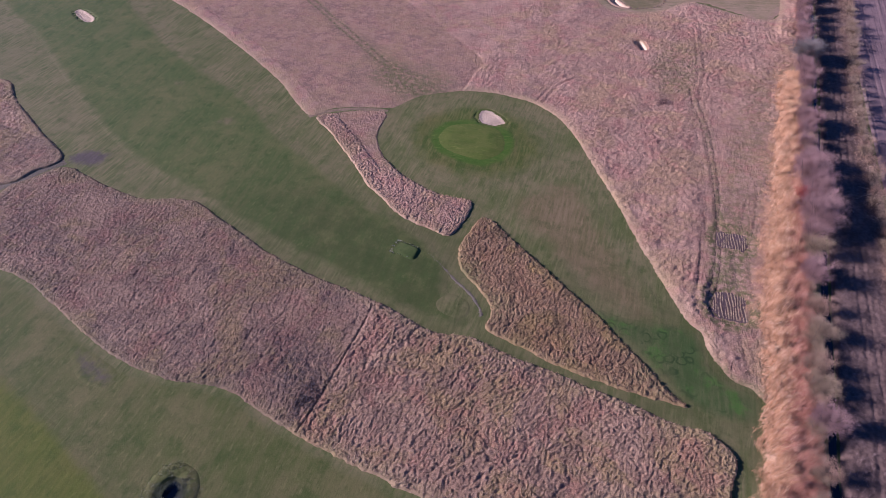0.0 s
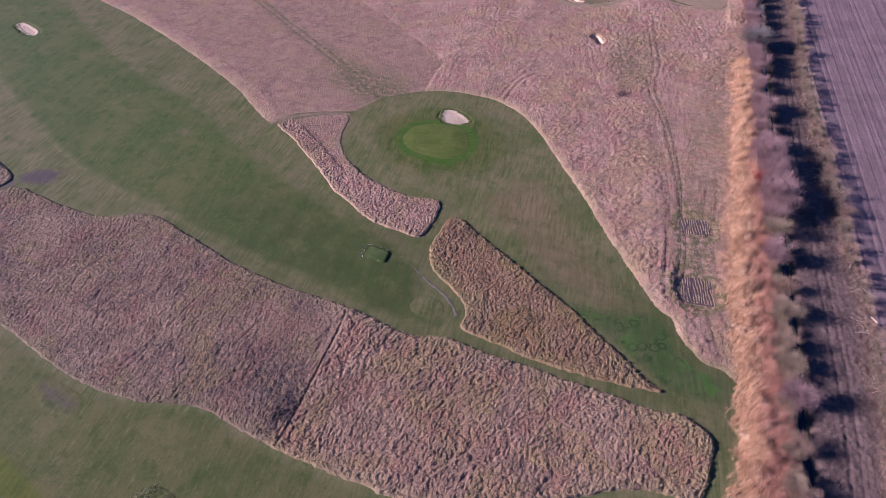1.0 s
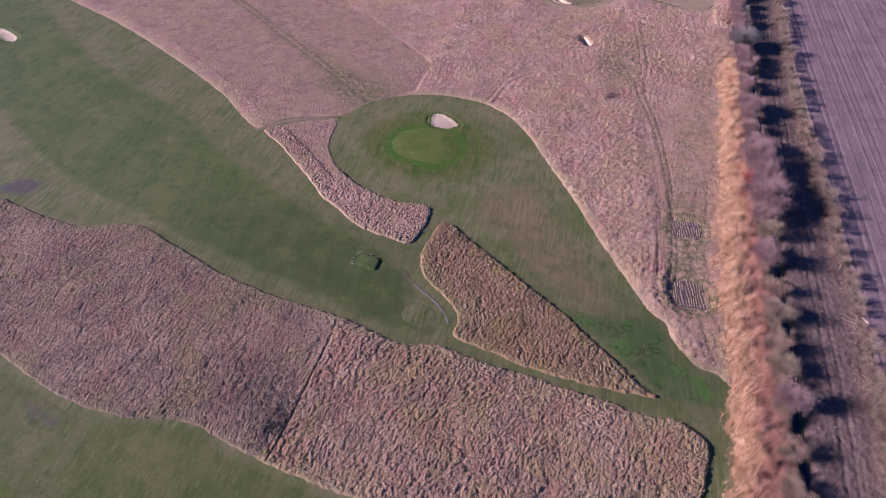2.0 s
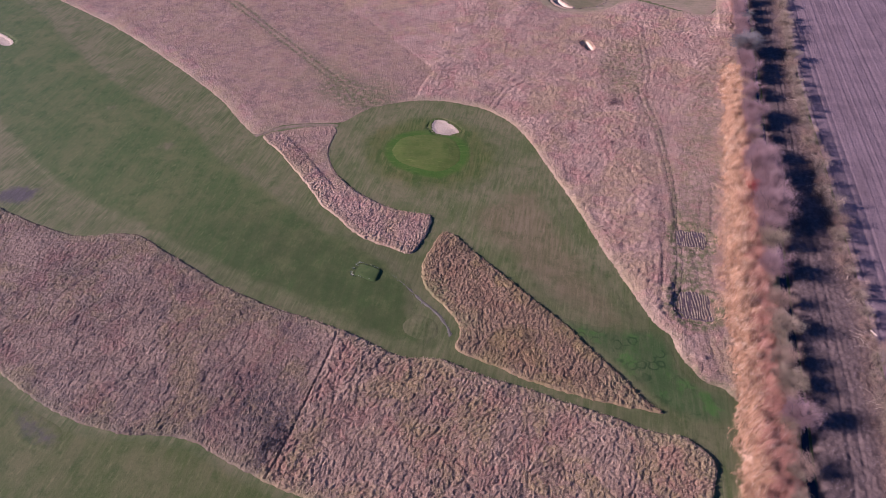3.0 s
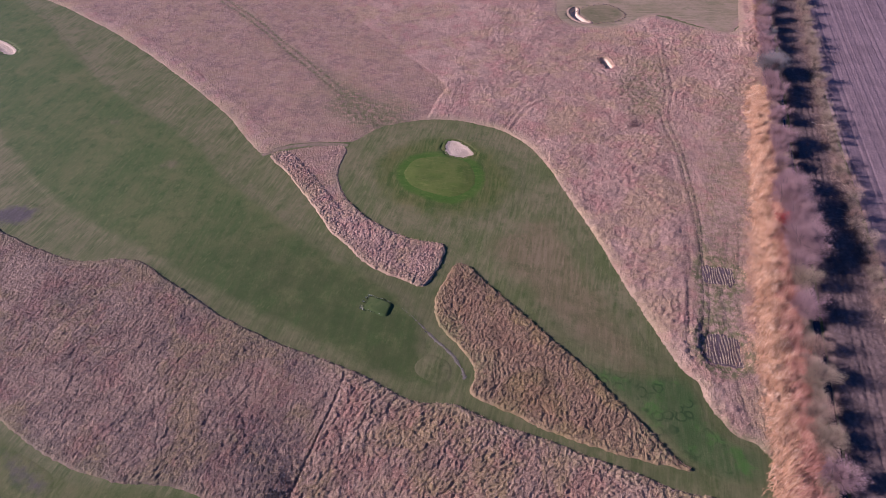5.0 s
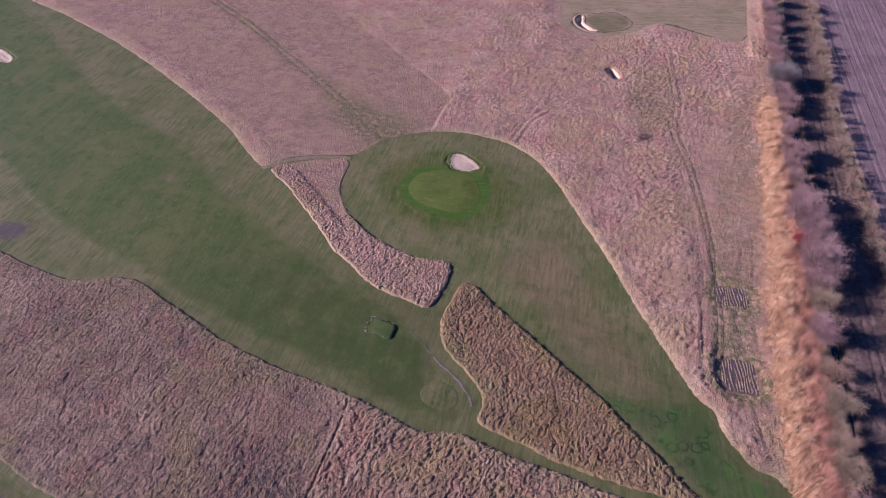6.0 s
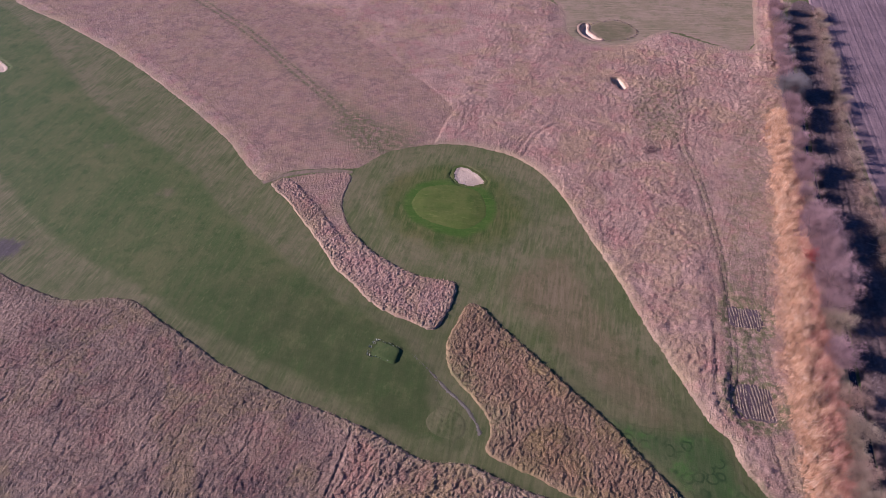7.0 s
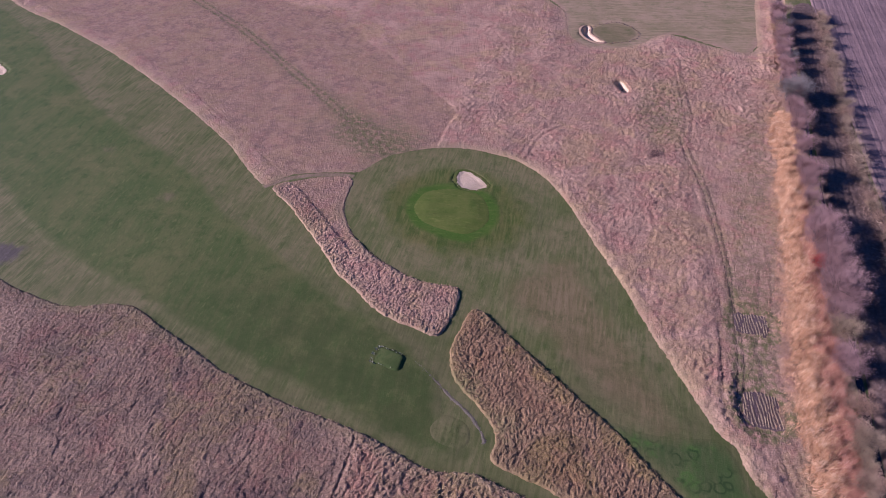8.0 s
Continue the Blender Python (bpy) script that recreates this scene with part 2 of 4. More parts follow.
def ringed_turf():
    """Damp turf with darker rings where fungus feeds the grass."""
    m = Mat("damp_turf", 0.85, 0.2)
    c = turf_tone(m, (0.062, 0.108, 0.026), (0.118, 0.125, 0.046), 3, 99, 0.45, 0.68)
    rank = m.level(m.noise(5, 4, 0.6), 0.5, 0.66, 0, 0.6)
    c = m.mix(rank, c, (0.06, 0.15, 0.02))
    warp = m.node("ShaderNodeTexNoise", Vector=m.pos, Scale=0.5, Detail=3.0)
    moved = m.node("ShaderNodeVectorMath")
    moved.operation = "MULTIPLY_ADD"
    m.put(moved.inputs[0], warp.outputs["Color"])
    moved.inputs[1].default_value = (1.6, 1.6, 0)
    m.put(moved.inputs[2], m.pos)
    cell = m.node("ShaderNodeTexVoronoi", Vector=moved.outputs[0], Scale=0.42)
    ring = m.math("MULTIPLY", m.level(cell.outputs["Distance"], 0.3, 0.42), m.level(cell.outputs["Distance"], 0.58, 0.45))
    ring = m.math("MULTIPLY", ring, m.level(m.noise(6, 3), 0.42, 0.6))
    c = m.mix(m.math("MULTIPLY", ring, 0.75), c, (0.022, 0.05, 0.012))
    rim = m.math("ADD", m.attr("edge"), m.math("MULTIPLY", m.noise(7, 5, 0.65), -5.0))
    c = m.mix(m.level(rim, -3.0, 0.2), turf_tone(m, *SEMI_TONE), c)
    m.bump(m.noise(0.22, 3, 0.7), 0.06)
    return m.done(c)


LUSH = ringed_turf()
SAND = earth("bunker_sand", (0.58, 0.44, 0.29), (0.66, 0.51, 0.345), 0.8)
POND_BANK = turf("pond_bank_turf", NEAR_TONE)
SOIL = earth("bare_soil", (0.11, 0.078, 0.078), (0.17, 0.12, 0.115))
PLOUGH = earth("ploughed_soil", (0.222, 0.152, 0.142), (0.295, 0.204, 0.188), 0.7)
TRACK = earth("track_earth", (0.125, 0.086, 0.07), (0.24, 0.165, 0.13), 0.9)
MUD = earth("rut_mud", (0.085, 0.062, 0.048), (0.14, 0.1, 0.075), 0.5)
DUST = earth("path_dust", (0.15, 0.13, 0.09), (0.24, 0.205, 0.15), 0.5)
STONE = earth("pale_stone", (0.17, 0.155, 0.13), (0.29, 0.265, 0.22), 0.2)
MAUVE = twigs("mauve_twigs", (0.31, 0.197, 0.178), (0.35, 0.215, 0.19))
OLIVE = twigs("olive_twigs", (0.3, 0.225, 0.14), (0.36, 0.26, 0.175))
TAN = twigs("tan_twigs", (0.36, 0.24, 0.16), (0.3, 0.19, 0.13))
RED = twigs("red_twigs", (0.42, 0.08, 0.065), (0.46, 0.1, 0.075))
GREY = twigs("grey_twigs", (0.19, 0.17, 0.15), (0.23, 0.18, 0.16))
BARK = earth("bark", (0.12, 0.09, 0.07), (0.2, 0.15, 0.12), 0.3)
CUT = earth("cut_wood", (0.6, 0.45, 0.3), (0.7, 0.55, 0.4), 0.2)
pond = Mat("ditch_water", 0.08, 0.5)
pond.bump(pond.noise(0.4, 3), 0.01)
WATER = pond.done((0.012, 0.014, 0.016))


# ---- shapes ----
def lattice(ix, iy, seed):
    h = (ix.astype(np.int64) * 374761393 + iy.astype(np.int64) * 668265263 + seed * 974634777) & 0xFFFFFFFF
    h = ((h ^ (h >> 13)) * 1274126177) & 0xFFFFFFFF
    h = ((h ^ (h >> 16)) * 2246822519) & 0xFFFFFFFF
    return ((h ^ (h >> 15)) & 0xFFFF) / 65535.0


def bumps(x, y, size, seed=0, octaves=3):
    """Smooth noise from 0 to 1."""
    total, gain, weight = 0.0, 1.0, 0.0
    for o in range(octaves):
        u, v = x / size * 2 ** o, y / size * 2 ** o
        iu, iv = np.floor(u), np.floor(v)
        fu, fv = u - iu, v - iv
        fu, fv = fu * fu * (3 - 2 * fu), fv * fv * (3 - 2 * fv)
        a, b = lattice(iu, iv, seed + o), lattice(iu + 1, iv, seed + o)
        c, d = lattice(iu, iv + 1, seed + o), lattice(iu + 1, iv + 1, seed + o)
        total = total + gain * (a + (b - a) * fu + (c - a + (a - b - c + d) * fu) * fv)
        weight, gain = weight + gain, gain * 0.5
    return total / weight


def tussocks(x, y, size, seed):
    """Rounded clumps with narrow gaps: 1 on a clump, 0 in the gap between two."""
    u, v = x / size, y / size
    iu, iv = np.floor(u), np.floor(v)
    first, second = np.full(np.shape(u), 9.0), np.full(np.shape(u), 9.0)
    for dx in (-1, 0, 1):
        for dy in (-1, 0, 1):
            px = iu + dx + lattice(iu + dx, iv + dy, seed)
            py = iv + dy + lattice(iu + dx, iv + dy, seed + 7)
            d = np.sqrt((u - px) ** 2 + (v - py) ** 2)
            second = np.minimum(second, np.maximum(first, d))
            first = np.minimum(first, d)
    return np.clip(second - first, 0, 0.6) / 0.6 * 0.5 + 0.5 * np.clip(1 - first, 0, 1)


def ramp(v, lo, hi):
    t = np.clip((v - lo) / (hi - lo), 0, 1)
    return t * t * (3 - 2 * t)


def curve(points, closed=True, steps=5):
    """A smooth line through the points of the plan."""
    p = np.array(points, float)
    n = len(p)
    out = []
    for i in range(n if closed else n - 1):
        a, b, c, d = (p[j % n] if closed else p[min(max(j, 0), n - 1)] for j in (i - 1, i, i + 1, i + 2))
        for s in range(steps):
            t = s / steps
            out.append(0.5 * (2 * b + (c - a) * t + (2 * a - 5 * b + 4 * c - d) * t * t + (3 * b - a - 3 * c + d) * t ** 3))
    if not closed:
        out.append(p[-1])
    return np.array(out)


def line_far(line, x, y):
    """How far each place lies from an open line."""
    best = np.full(x.shape, 1e9)
    for (ax, ay), (bx, by) in zip(line[:-1], line[1:]):
        ex, ey = bx - ax, by - ay
        t = np.clip(((x - ax) * ex + (y - ay) * ey) / (ex * ex + ey * ey + 1e-9), 0, 1)
        best = np.minimum(best, (x - ax - t * ex) ** 2 + (y - ay - t * ey) ** 2)
    return np.sqrt(best)


def inside(loop, x, y):
    """How deep each place lies inside a closed line; negative outside."""
    odd = np.zeros(x.shape, bool)
    ring = np.vstack([loop, loop[:1]])
    for (ax, ay), (bx, by) in zip(ring[:-1], ring[1:]):
        if ay != by:
            odd ^= ((ay > y) != (by > y)) & (x < (bx - ax) * (y - ay) / (by - ay) + ax)
    d = line_far(ring, x, y)
    return np.where(odd, d, -d)


def lay(x, y):
    """The lie of the land, without the pits."""
    z = 0.5 * (bumps(x, y, 38, 3, 3) - 0.5)
    ditch = 46 - 0.035 * (y - 60)
    return z - 1.1 * np.exp(-((x - ditch) / 1.3) ** 2)


def mesh_of(name, verts, faces, material, attrs=None, smooth=True, sides=4):
    me = bpy.data.meshes.new(name)
    verts, faces = np.asarray(verts, np.float32), np.asarray(faces, np.int32)
    me.vertices.add(len(verts))
    me.vertices.foreach_set("co", verts.ravel())
    me.loops.add(faces.size)
    me.loops.foreach_set("vertex_index", faces.ravel())
    me.polygons.add(len(faces))
    me.polygons.foreach_set("loop_start", np.arange(0, faces.size, sides, dtype=np.int32))
    me.update(calc_edges=True)
    me.polygons.foreach_set("use_smooth", np.full(len(faces), smooth))
    for key, v in (attrs or {}).items():
        me.attributes.new(key, "FLOAT", "POINT").data.foreach_set("value", np.asarray(v, np.float32))
    me.materials.append(material)
    return me


def part(name, data, parent, label=""):
    """One mesh under a thing; data is a mesh or a (bmesh, material)."""
    if isinstance(data, tuple):
        bm, material = data
        data = bpy.data.meshes.new(name)
        bm.to_mesh(data)
        bm.free()
        data.materials.append(material)
    ob = new(name, data)
    ob.parent = parent
    return tagged(ob, label)


def depth_over(loop, x, y, step=4.0):
    """inside(), worked out exactly near the line and roughly far from it."""
    lo = np.array([x.min(), y.min()])
    cx, cy = np.meshgrid(np.arange(lo[0], x.max() + step, step), np.arange(lo[1], y.max() + step, step))
    rough = inside(loop, cx + step / 2, cy + step / 2)
    d = rough[((y - lo[1]) / step).astype(int), ((x - lo[0]) / step).astype(int)]
    near = np.abs(d) < 8
    d[near] = inside(loop, x[near], y[near])
    return d


def sheet(name, loop, cell, height, material, margin=0.6, attrs=None):
    """A surface over a closed line: height(x, y, depth inside) gives z."""
    lo, hi = loop.min(0) - margin - cell, loop.max(0) + margin + cell
    gx, gy = np.arange(lo[0], hi[0], cell), np.arange(lo[1], hi[1], cell)
    x, y = np.meshgrid(gx, gy)
    x = x + (lattice(np.round(x / cell), np.round(y / cell), 11) - 0.5) * cell * 0.4
    y = y + (lattice(np.round(x / cell), np.round(y / cell), 12) - 0.5) * cell * 0.4
    d = depth_over(loop, x, y)
    keep = d > -margin
    quad = keep[:-1, :-1] | keep[1:, :-1] | keep[:-1, 1:] | keep[1:, 1:]
    index = np.arange(x.size).reshape(x.shape)
    f = np.stack([index[:-1, :-1][quad], index[:-1, 1:][quad], index[1:, 1:][quad], index[1:, :-1][quad]], 1)
    used = np.zeros(x.size, bool)
    used[f.ravel()] = True
    back = np.cumsum(used) - 1
    xs, ys, ds = x.ravel()[used], y.ravel()[used], d.ravel()[used]
    extra = {"edge": ds, **{k: fn(xs, ys, ds) for k, fn in (attrs or {}).items()}}
    return mesh_of(name, np.stack([xs, ys, height(xs, ys, ds)], 1), back[f], material, extra)


def flat(lift, edge=0.25):
    return lambda x, y, d: sink(x, y, lay(x, y) + lift - 0.12 * (1 - ramp(d, -edge, edge)))


def blade_mesh(name, base, tip, width, material, bend=None):
    """Narrow blades from base to tip; with bend, through a middle point."""
    n = len(base)
    way = tip - base
    side = np.stack([-way[:, 1], way[:, 0], np.random.uniform(-0.3, 0.3, n) * np.linalg.norm(way, axis=1)], 1)
    side *= (width / 2 / (np.linalg.norm(side, axis=1) + 1e-6))[:, None]
    if bend is None:
        verts = np.stack([base - side, base + side, tip], 1).reshape(-1, 3)
        return mesh_of(name, verts, np.arange(3 * n).reshape(-1, 3), material, smooth=False, sides=3)
    verts = np.stack([base - side, base + side, bend + side * 0.8, bend - side * 0.8, tip], 1).reshape(-1, 3)
    k = 5 * np.arange(n)[:, None]
    faces = np.concatenate([k + [[0, 1, 2]], k + [[0, 2, 3]], k + [[3, 2, 4]]])
    return mesh_of(name, verts, faces, material, smooth=False, sides=3)


def scattered(loop, density, margin=0.1):
    lo, hi = loop.min(0) + min(margin, 0), loop.max(0) - min(margin, 0)
    n = int((hi - lo).prod() * density)
    p = np.random.uniform(lo, hi, (n, 2))
    d = depth_over(loop, p[:, 0], p[:, 1])
    ok = d > margin
    return p[ok, 0], p[ok, 1], d[ok]


# ---- lines of the plan ----
RUTS = [curve([(3.2, 182), (5, 174.6), (10.4, 160.1), (14.2, 144.7), (17.4, 129.3), (19, 119), (19.9, 109.5), (20.4, 100.8), (20, 94)], False), curve([(6.9, 175.3), (11.9, 160.6), (15.6, 145.2), (18.5, 129.7), (19.4, 119.1), (21.2, 108.4), (21.5, 98.4), (20.8, 90.4)], False)]
TRACES = [curve([(-40.3, 155.1), (-38.8, 166.1), (-35.2, 173.8), (-28.2, 179.7)], False), curve([(-38.4, 155.1), (-37, 165.5), (-33.8, 172.3), (-27.4, 177.9), (-18, 180)], False), curve([(-65.3, 172), (-65.9, 163.2), (-65.7, 155.3)], False), curve([(-101.1, 197.7), (-85.3, 186.4), (-68.2, 173.7)], False),
          curve([(-19.5, 196), (-14, 180), (-9, 168), (-2, 160), (4, 150)], False), curve([(-1.8, 227), (1, 212), (2.3, 204), (4.4, 192), (4.4, 182)], False), curve([(0.4, 228), (3.2, 212), (4.6, 204), (6.4, 192), (6.6, 178)], False),
          curve([(8, 160), (13, 140), (16.5, 118), (17, 100)], False), curve([(25, 132), (24.6, 120), (24, 110), (25, 104), (24.4, 98)], False), curve([(27, 140), (27.6, 128), (27.2, 112), (28.4, 102), (30, 97)], False), curve([(23, 111), (24.6, 104), (26.6, 97)], False), curve([(15.5, 118), (16.8, 104), (17.6, 92)], False),
          curve([(27, 88), (28.5, 82), (30.5, 76)], False), curve([(-99.5, 35), (-96, 48), (-90, 61)], False),
          curve([(-85.7, 32.3), (-83, 42), (-81.3, 57)], False), curve([(-70, 30), (-66.6, 42.5), (-63.5, 58)], False), curve([(-118, 36), (-113, 50), (-108, 66)], False)]
DIAGONAL = curve([(-199.1, 214.5), (-160.5, 195.1), (-136.3, 180.3), (-115.2, 167.5), (-96.6, 156.3), (-77.5, 144.3)], False)
DITCH = curve([(-47.8, 61.1), (-47, 55), (-46.6, 48), (-46.2, 42), (-45.8, 35), (-46, 29)], False)
TRACK_RUTS = [curve([(44.5, 260), (46, 210), (48.5, 150), (50.3, 114), (51.3, 96), (52.4, 75), (52.6, 55), (52.5, 20)], False),
              curve([(46.4, 260), (47.9, 210), (50.4, 150), (52.2, 114), (53.2, 96), (54.4, 75), (54.6, 55), (54.5, 20)], False)]


def sink(x, y, z):
    """Clears a surface away from the bunkers that lie in it."""
    for loop, deep in [*BUNKERS.values(), (POND, 1.5)]:
        lo, hi = loop.min(0) - 3, loop.max(0) + 3
        near = (x > lo[0]) & (x < hi[0]) & (y > lo[1]) & (y < hi[1])
        if near.any():
            z[near] -= (deep + 1.5) * ramp(inside(loop, x[near], y[near]), -0.5, -0.2)
    return z


def billow(x, y, size, seed, octaves=2):
    """Rounded swells with thin winding creases."""
    return np.sqrt(np.clip(np.abs(2 * bumps(x, y, size, seed, octaves) - 1) * 1.9, 0, 1))


def cropped(x, y):
    """1 where the far rough was cut lower, up to the line of the taller growth."""
    stop = np.interp(x, [-140, -92.5, -66, -65], [225, 191.4, 172, 150])
    return ramp(stop - y + 4.0 * (bumps(x, y, 6, 64) - 0.5), -0.8, 0.9) * ramp(-x, 64.6, 65.6)


EDGE_LINE = curve([(-274.6, 186.7), (-199, 164), (-161, 149), (-127, 132), (-104, 118.5), (-94.5, 114), (-77, 102), (-62.6, 92.8), (-46.8, 88)], False)


def rough_height(seed, tall, lump, even=0.6, wild=0.0, band=False):
    """Dead tussock grass: small clumps drawn out by the wind, winding gaps, trodden lines."""
    def height(x, y, d):
        wx = x + 0.6 * (bumps(x, y, 1.7, seed + 1) - 0.5) + 2.0 * (bumps(x, y, 9, seed + 21, 1) - 0.5)
        wy = y + 0.6 * (bumps(x, y, 1.7, seed + 2) - 0.5) + 2.0 * (bumps(x, y, 9, seed + 22, 1) - 0.5)
        u, v = 0.1 * wx + 0.99 * wy, 0.99 * wx - 0.1 * wy
        p, q = 0.72 * wx + 0.69 * wy, 0.69 * wx - 0.72 * wy
        fine = 0.56 * billow(u / 1.7, v, lump * 0.95, seed + 5, 1) + 0.3 * billow(p / 1.5, q, lump * 0.8, seed + 7, 1)
        h = 0.1 + fine + 0.35 * bumps(x, y, lump * 0.9, seed + 13, 2) + 0.25 * bumps(x, y, 3.0, seed + 15, 2)
        h = h * (even + 2 * (1 - even) * bumps(x, y, 8, seed + 9))
        if seed == 21:
            h = h * (1 - 0.42 * ramp(-x, 46, 49)) + 0.1 * ramp(-x, 46, 49)
        if wild:
            h = (0.24 + 0.72 * h) * (1 - 0.42 * cropped(x, y))
            h = h * (1 + 1.2 * ramp(x, 26, 28.5) * ramp(y, 228, 236))
            trod = ramp(x + 0.21 * (y - 100), 17, 21) * (1 - ramp(y, 160, 185)) * ramp(y, 86, 91)
            h = h * (1 - 0.4 * trod)
            rank = ramp(x, -45, 0) * wild * (1 - 0.8 * trod)
            h = h + rank * (1.15 * ramp(tussocks(wx + bumps(x, y, 2.5, seed + 3), wy, 1.6, seed + 6), 0.35, 0.8) * bumps(x, y, 6, seed + 11) - 0.05)
        if band:
            far = line_far(EDGE_LINE, x, y)
            plain = 0.3 if seed == 23 else 0.48
            h = h * (plain + (0.95 - plain) * np.maximum(1 - ramp(far, 5.0, 5.9), ramp(x, -76, -66)))
        gap = tussocks(wx + 1.5 * bumps(x, y, 2, seed + 3), wy * 0.7 + bumps(x, y, 1.5, seed + 17), 2.3, seed + 16)
        h = tall * h * (1 - (0.18 if wild else 0.3) * (1 - ramp(gap, 0.24, 0.31)) * ramp(bumps(x, y, 4, seed + 8), 0.36, 0.54))
        for line, wide, worn in [(r, 0.25, 0.5) for r in RUTS] + [(DIAGONAL + (0.6, 1.05), 0.4, 0.55), (DIAGONAL - (0.6, 1.05), 0.4, 0.55)] + [(r, 0.35, 0.42) for r in TRACES[:4]] + [(r, 0.2, 0.35) for r in TRACES[4:13]] + [(r, 0.2, 0.2) for r in TRACES[13:]] + [(DITCH, 0.17, 0.45)]:
            lo, hi = line.min(0) - 2, line.max(0) + 2
            near = (x > lo[0]) & (x < hi[0]) & (y > lo[1]) & (y < hi[1])
            if near.any():
                far = line_far(line, x[near], y[near])
                h[near] *= 1 - worn * (1 - ramp(far, wide * 0.6, wide * 1.6))
        for cx, cy, rx, ry in CLEARED:
            h *= ramp(np.hypot((x - cx) / rx, (y - cy) / ry), 0.85, 1.1)
        h = h * np.where(y > 222, 0.25 + 0.75 * ramp(d, 0, 9), 1)
        ragged = 0.55 * (bumps(x, y, 1.0, seed + 4, 2) - 0.5) + 0.5 * (bumps(x, y, 4.2, seed + 14) - 0.5)
        low_rim = 0.45 if wild else 0.12
        t = (1 - low_rim) * ramp(d + ragged, -0.25, 0.35) + low_rim * ramp(d + ragged, 0.0, 2.2)
        return sink(x, y, lay(x, y) - 0.1 * (1 - t) + np.maximum(h, 0.03) * t)
    return height


CLEARED = [(23.2, 114.7, 5.0, 4.2), (25, 93.3, 5.2, 5.2)]


def green_of(x, y, d):
    far = line_far(DIAGONAL, x, y)
    far = far + 0.8 * (bumps(x, y, 5, 66) - 0.5)
    g = 0.8 * (1 - ramp(np.abs(far - 1.2), 0.25, 0.8)) + 0.28 * (1 - ramp(far, 1.0, 6)) + 0.4 * (1 - ramp(far, 2, 9)) * ramp(x, -125, -95)
    g += 0.75 * (1 - ramp(np.hypot((x + 86) / 22, (y - 150) / 12) + 0.9 * (bumps(x, y, 6, 69) - 0.5), 0.3, 1.2))
    g += 0.7 * (1 - ramp(np.hypot((x + 33) / 7, (y - 78) / 6), 0.4, 1.2)) + 0.6 * (1 - ramp(np.hypot((x - 13) / 7, (y - 68) / 4), 0.3, 1.2)) + 0.6 * (1 - ramp(np.hypot((x + 22) / 6, (y - 72) / 5), 0.2, 1.2))
    g += 0.5 * (1 - ramp(np.hypot((x - 24.5) / 7, (y - 150) / 62), 0.55, 1.15))
    for line in RUTS:
        g += 0.35 * (1 - ramp(line_far(line, x, y), 0.5, 2.0))
    g += 0.65 * (1 - ramp(np.hypot((x + 3) / 10, (y - 194) / 22), 0.5, 1.2)) + 0.5 * (1 - ramp(np.hypot((x - 23) / 6, (y - 104) / 22), 0.5, 1.2))
    for cx, cy, rx, ry in CLEARED:
        g += 1.0 * (1 - ramp(np.abs(np.hypot((x - cx) / rx, (y - cy) / ry) - 1.05), 0.15, 0.45))
    g += 0.7 * (1 - ramp(np.abs(d), 0.4, 1.6)) * (1 - ramp(np.hypot((x - 29) / 8, (y - 75) / 6), 0.7, 1.1))
    return np.clip(g, 0, 1)


def brown_of(x, y, d):
    b = 0.8 * (1 - ramp(np.hypot((x + 47.9) / 2.2, (y - 36) / 6) + 1.2 * (bumps(x, y, 1.6, 98) - 0.5), 0.3, 1.2))
    b += 0.5 * (1 - ramp(np.hypot((x + 55) / 11, (y - 40) / 9) + 0.8 * (bumps(x, y, 5, 67) - 0.5), 0.2, 1.3))
    b += (0.22 + 0.3 * ramp(bumps(x, y, 11, 65), 0.35, 0.65)) * ramp(-x, 46.5, 48) * (y < 74)
    b += 0.07 * ramp(-x, 5, 55) * (y > 86) + 0.16 * cropped(x, y) * (1 - ramp(line_far(EDGE_LINE, x, y), 6.5, 5.4))
    b += 0.4 * (1 - ramp(line_far(DITCH, x, y), 0.2, 0.6))
    for line in RUTS:
        b += 0.6 * (1 - ramp(line_far(line, x, y), 0.12, 0.36))
    for line in TRACES[5:13]:
        b += 0.5 * (1 - ramp(line_far(line, x, y), 0.1, 0.4))
    for line in TRACES[13:]:
        b += 0.2 * (1 - ramp(line_far(line, x, y), 0.08, 0.3))
    b += 0.2 * (1 - ramp(np.hypot((x + 12) / 24, (y - 69) / 7), 0.4, 1.1)) + 0.28 * (1 - ramp(np.hypot((x - 28) / 6, (y - 81) / 8), 0.5, 1.1))
    b += 0.3 * (1 - ramp(np.hypot((x + 58) / 7, (y - 60) / 4) + 0.8 * (bumps(x, y, 4, 68) - 0.5), 0.3, 1.2))
    return np.clip(b, 0, 1)


def short_of(x, y, d):
    return cropped(x, y) * ramp(line_far(EDGE_LINE, x, y), 5.4, 6.5) * (y > 120)


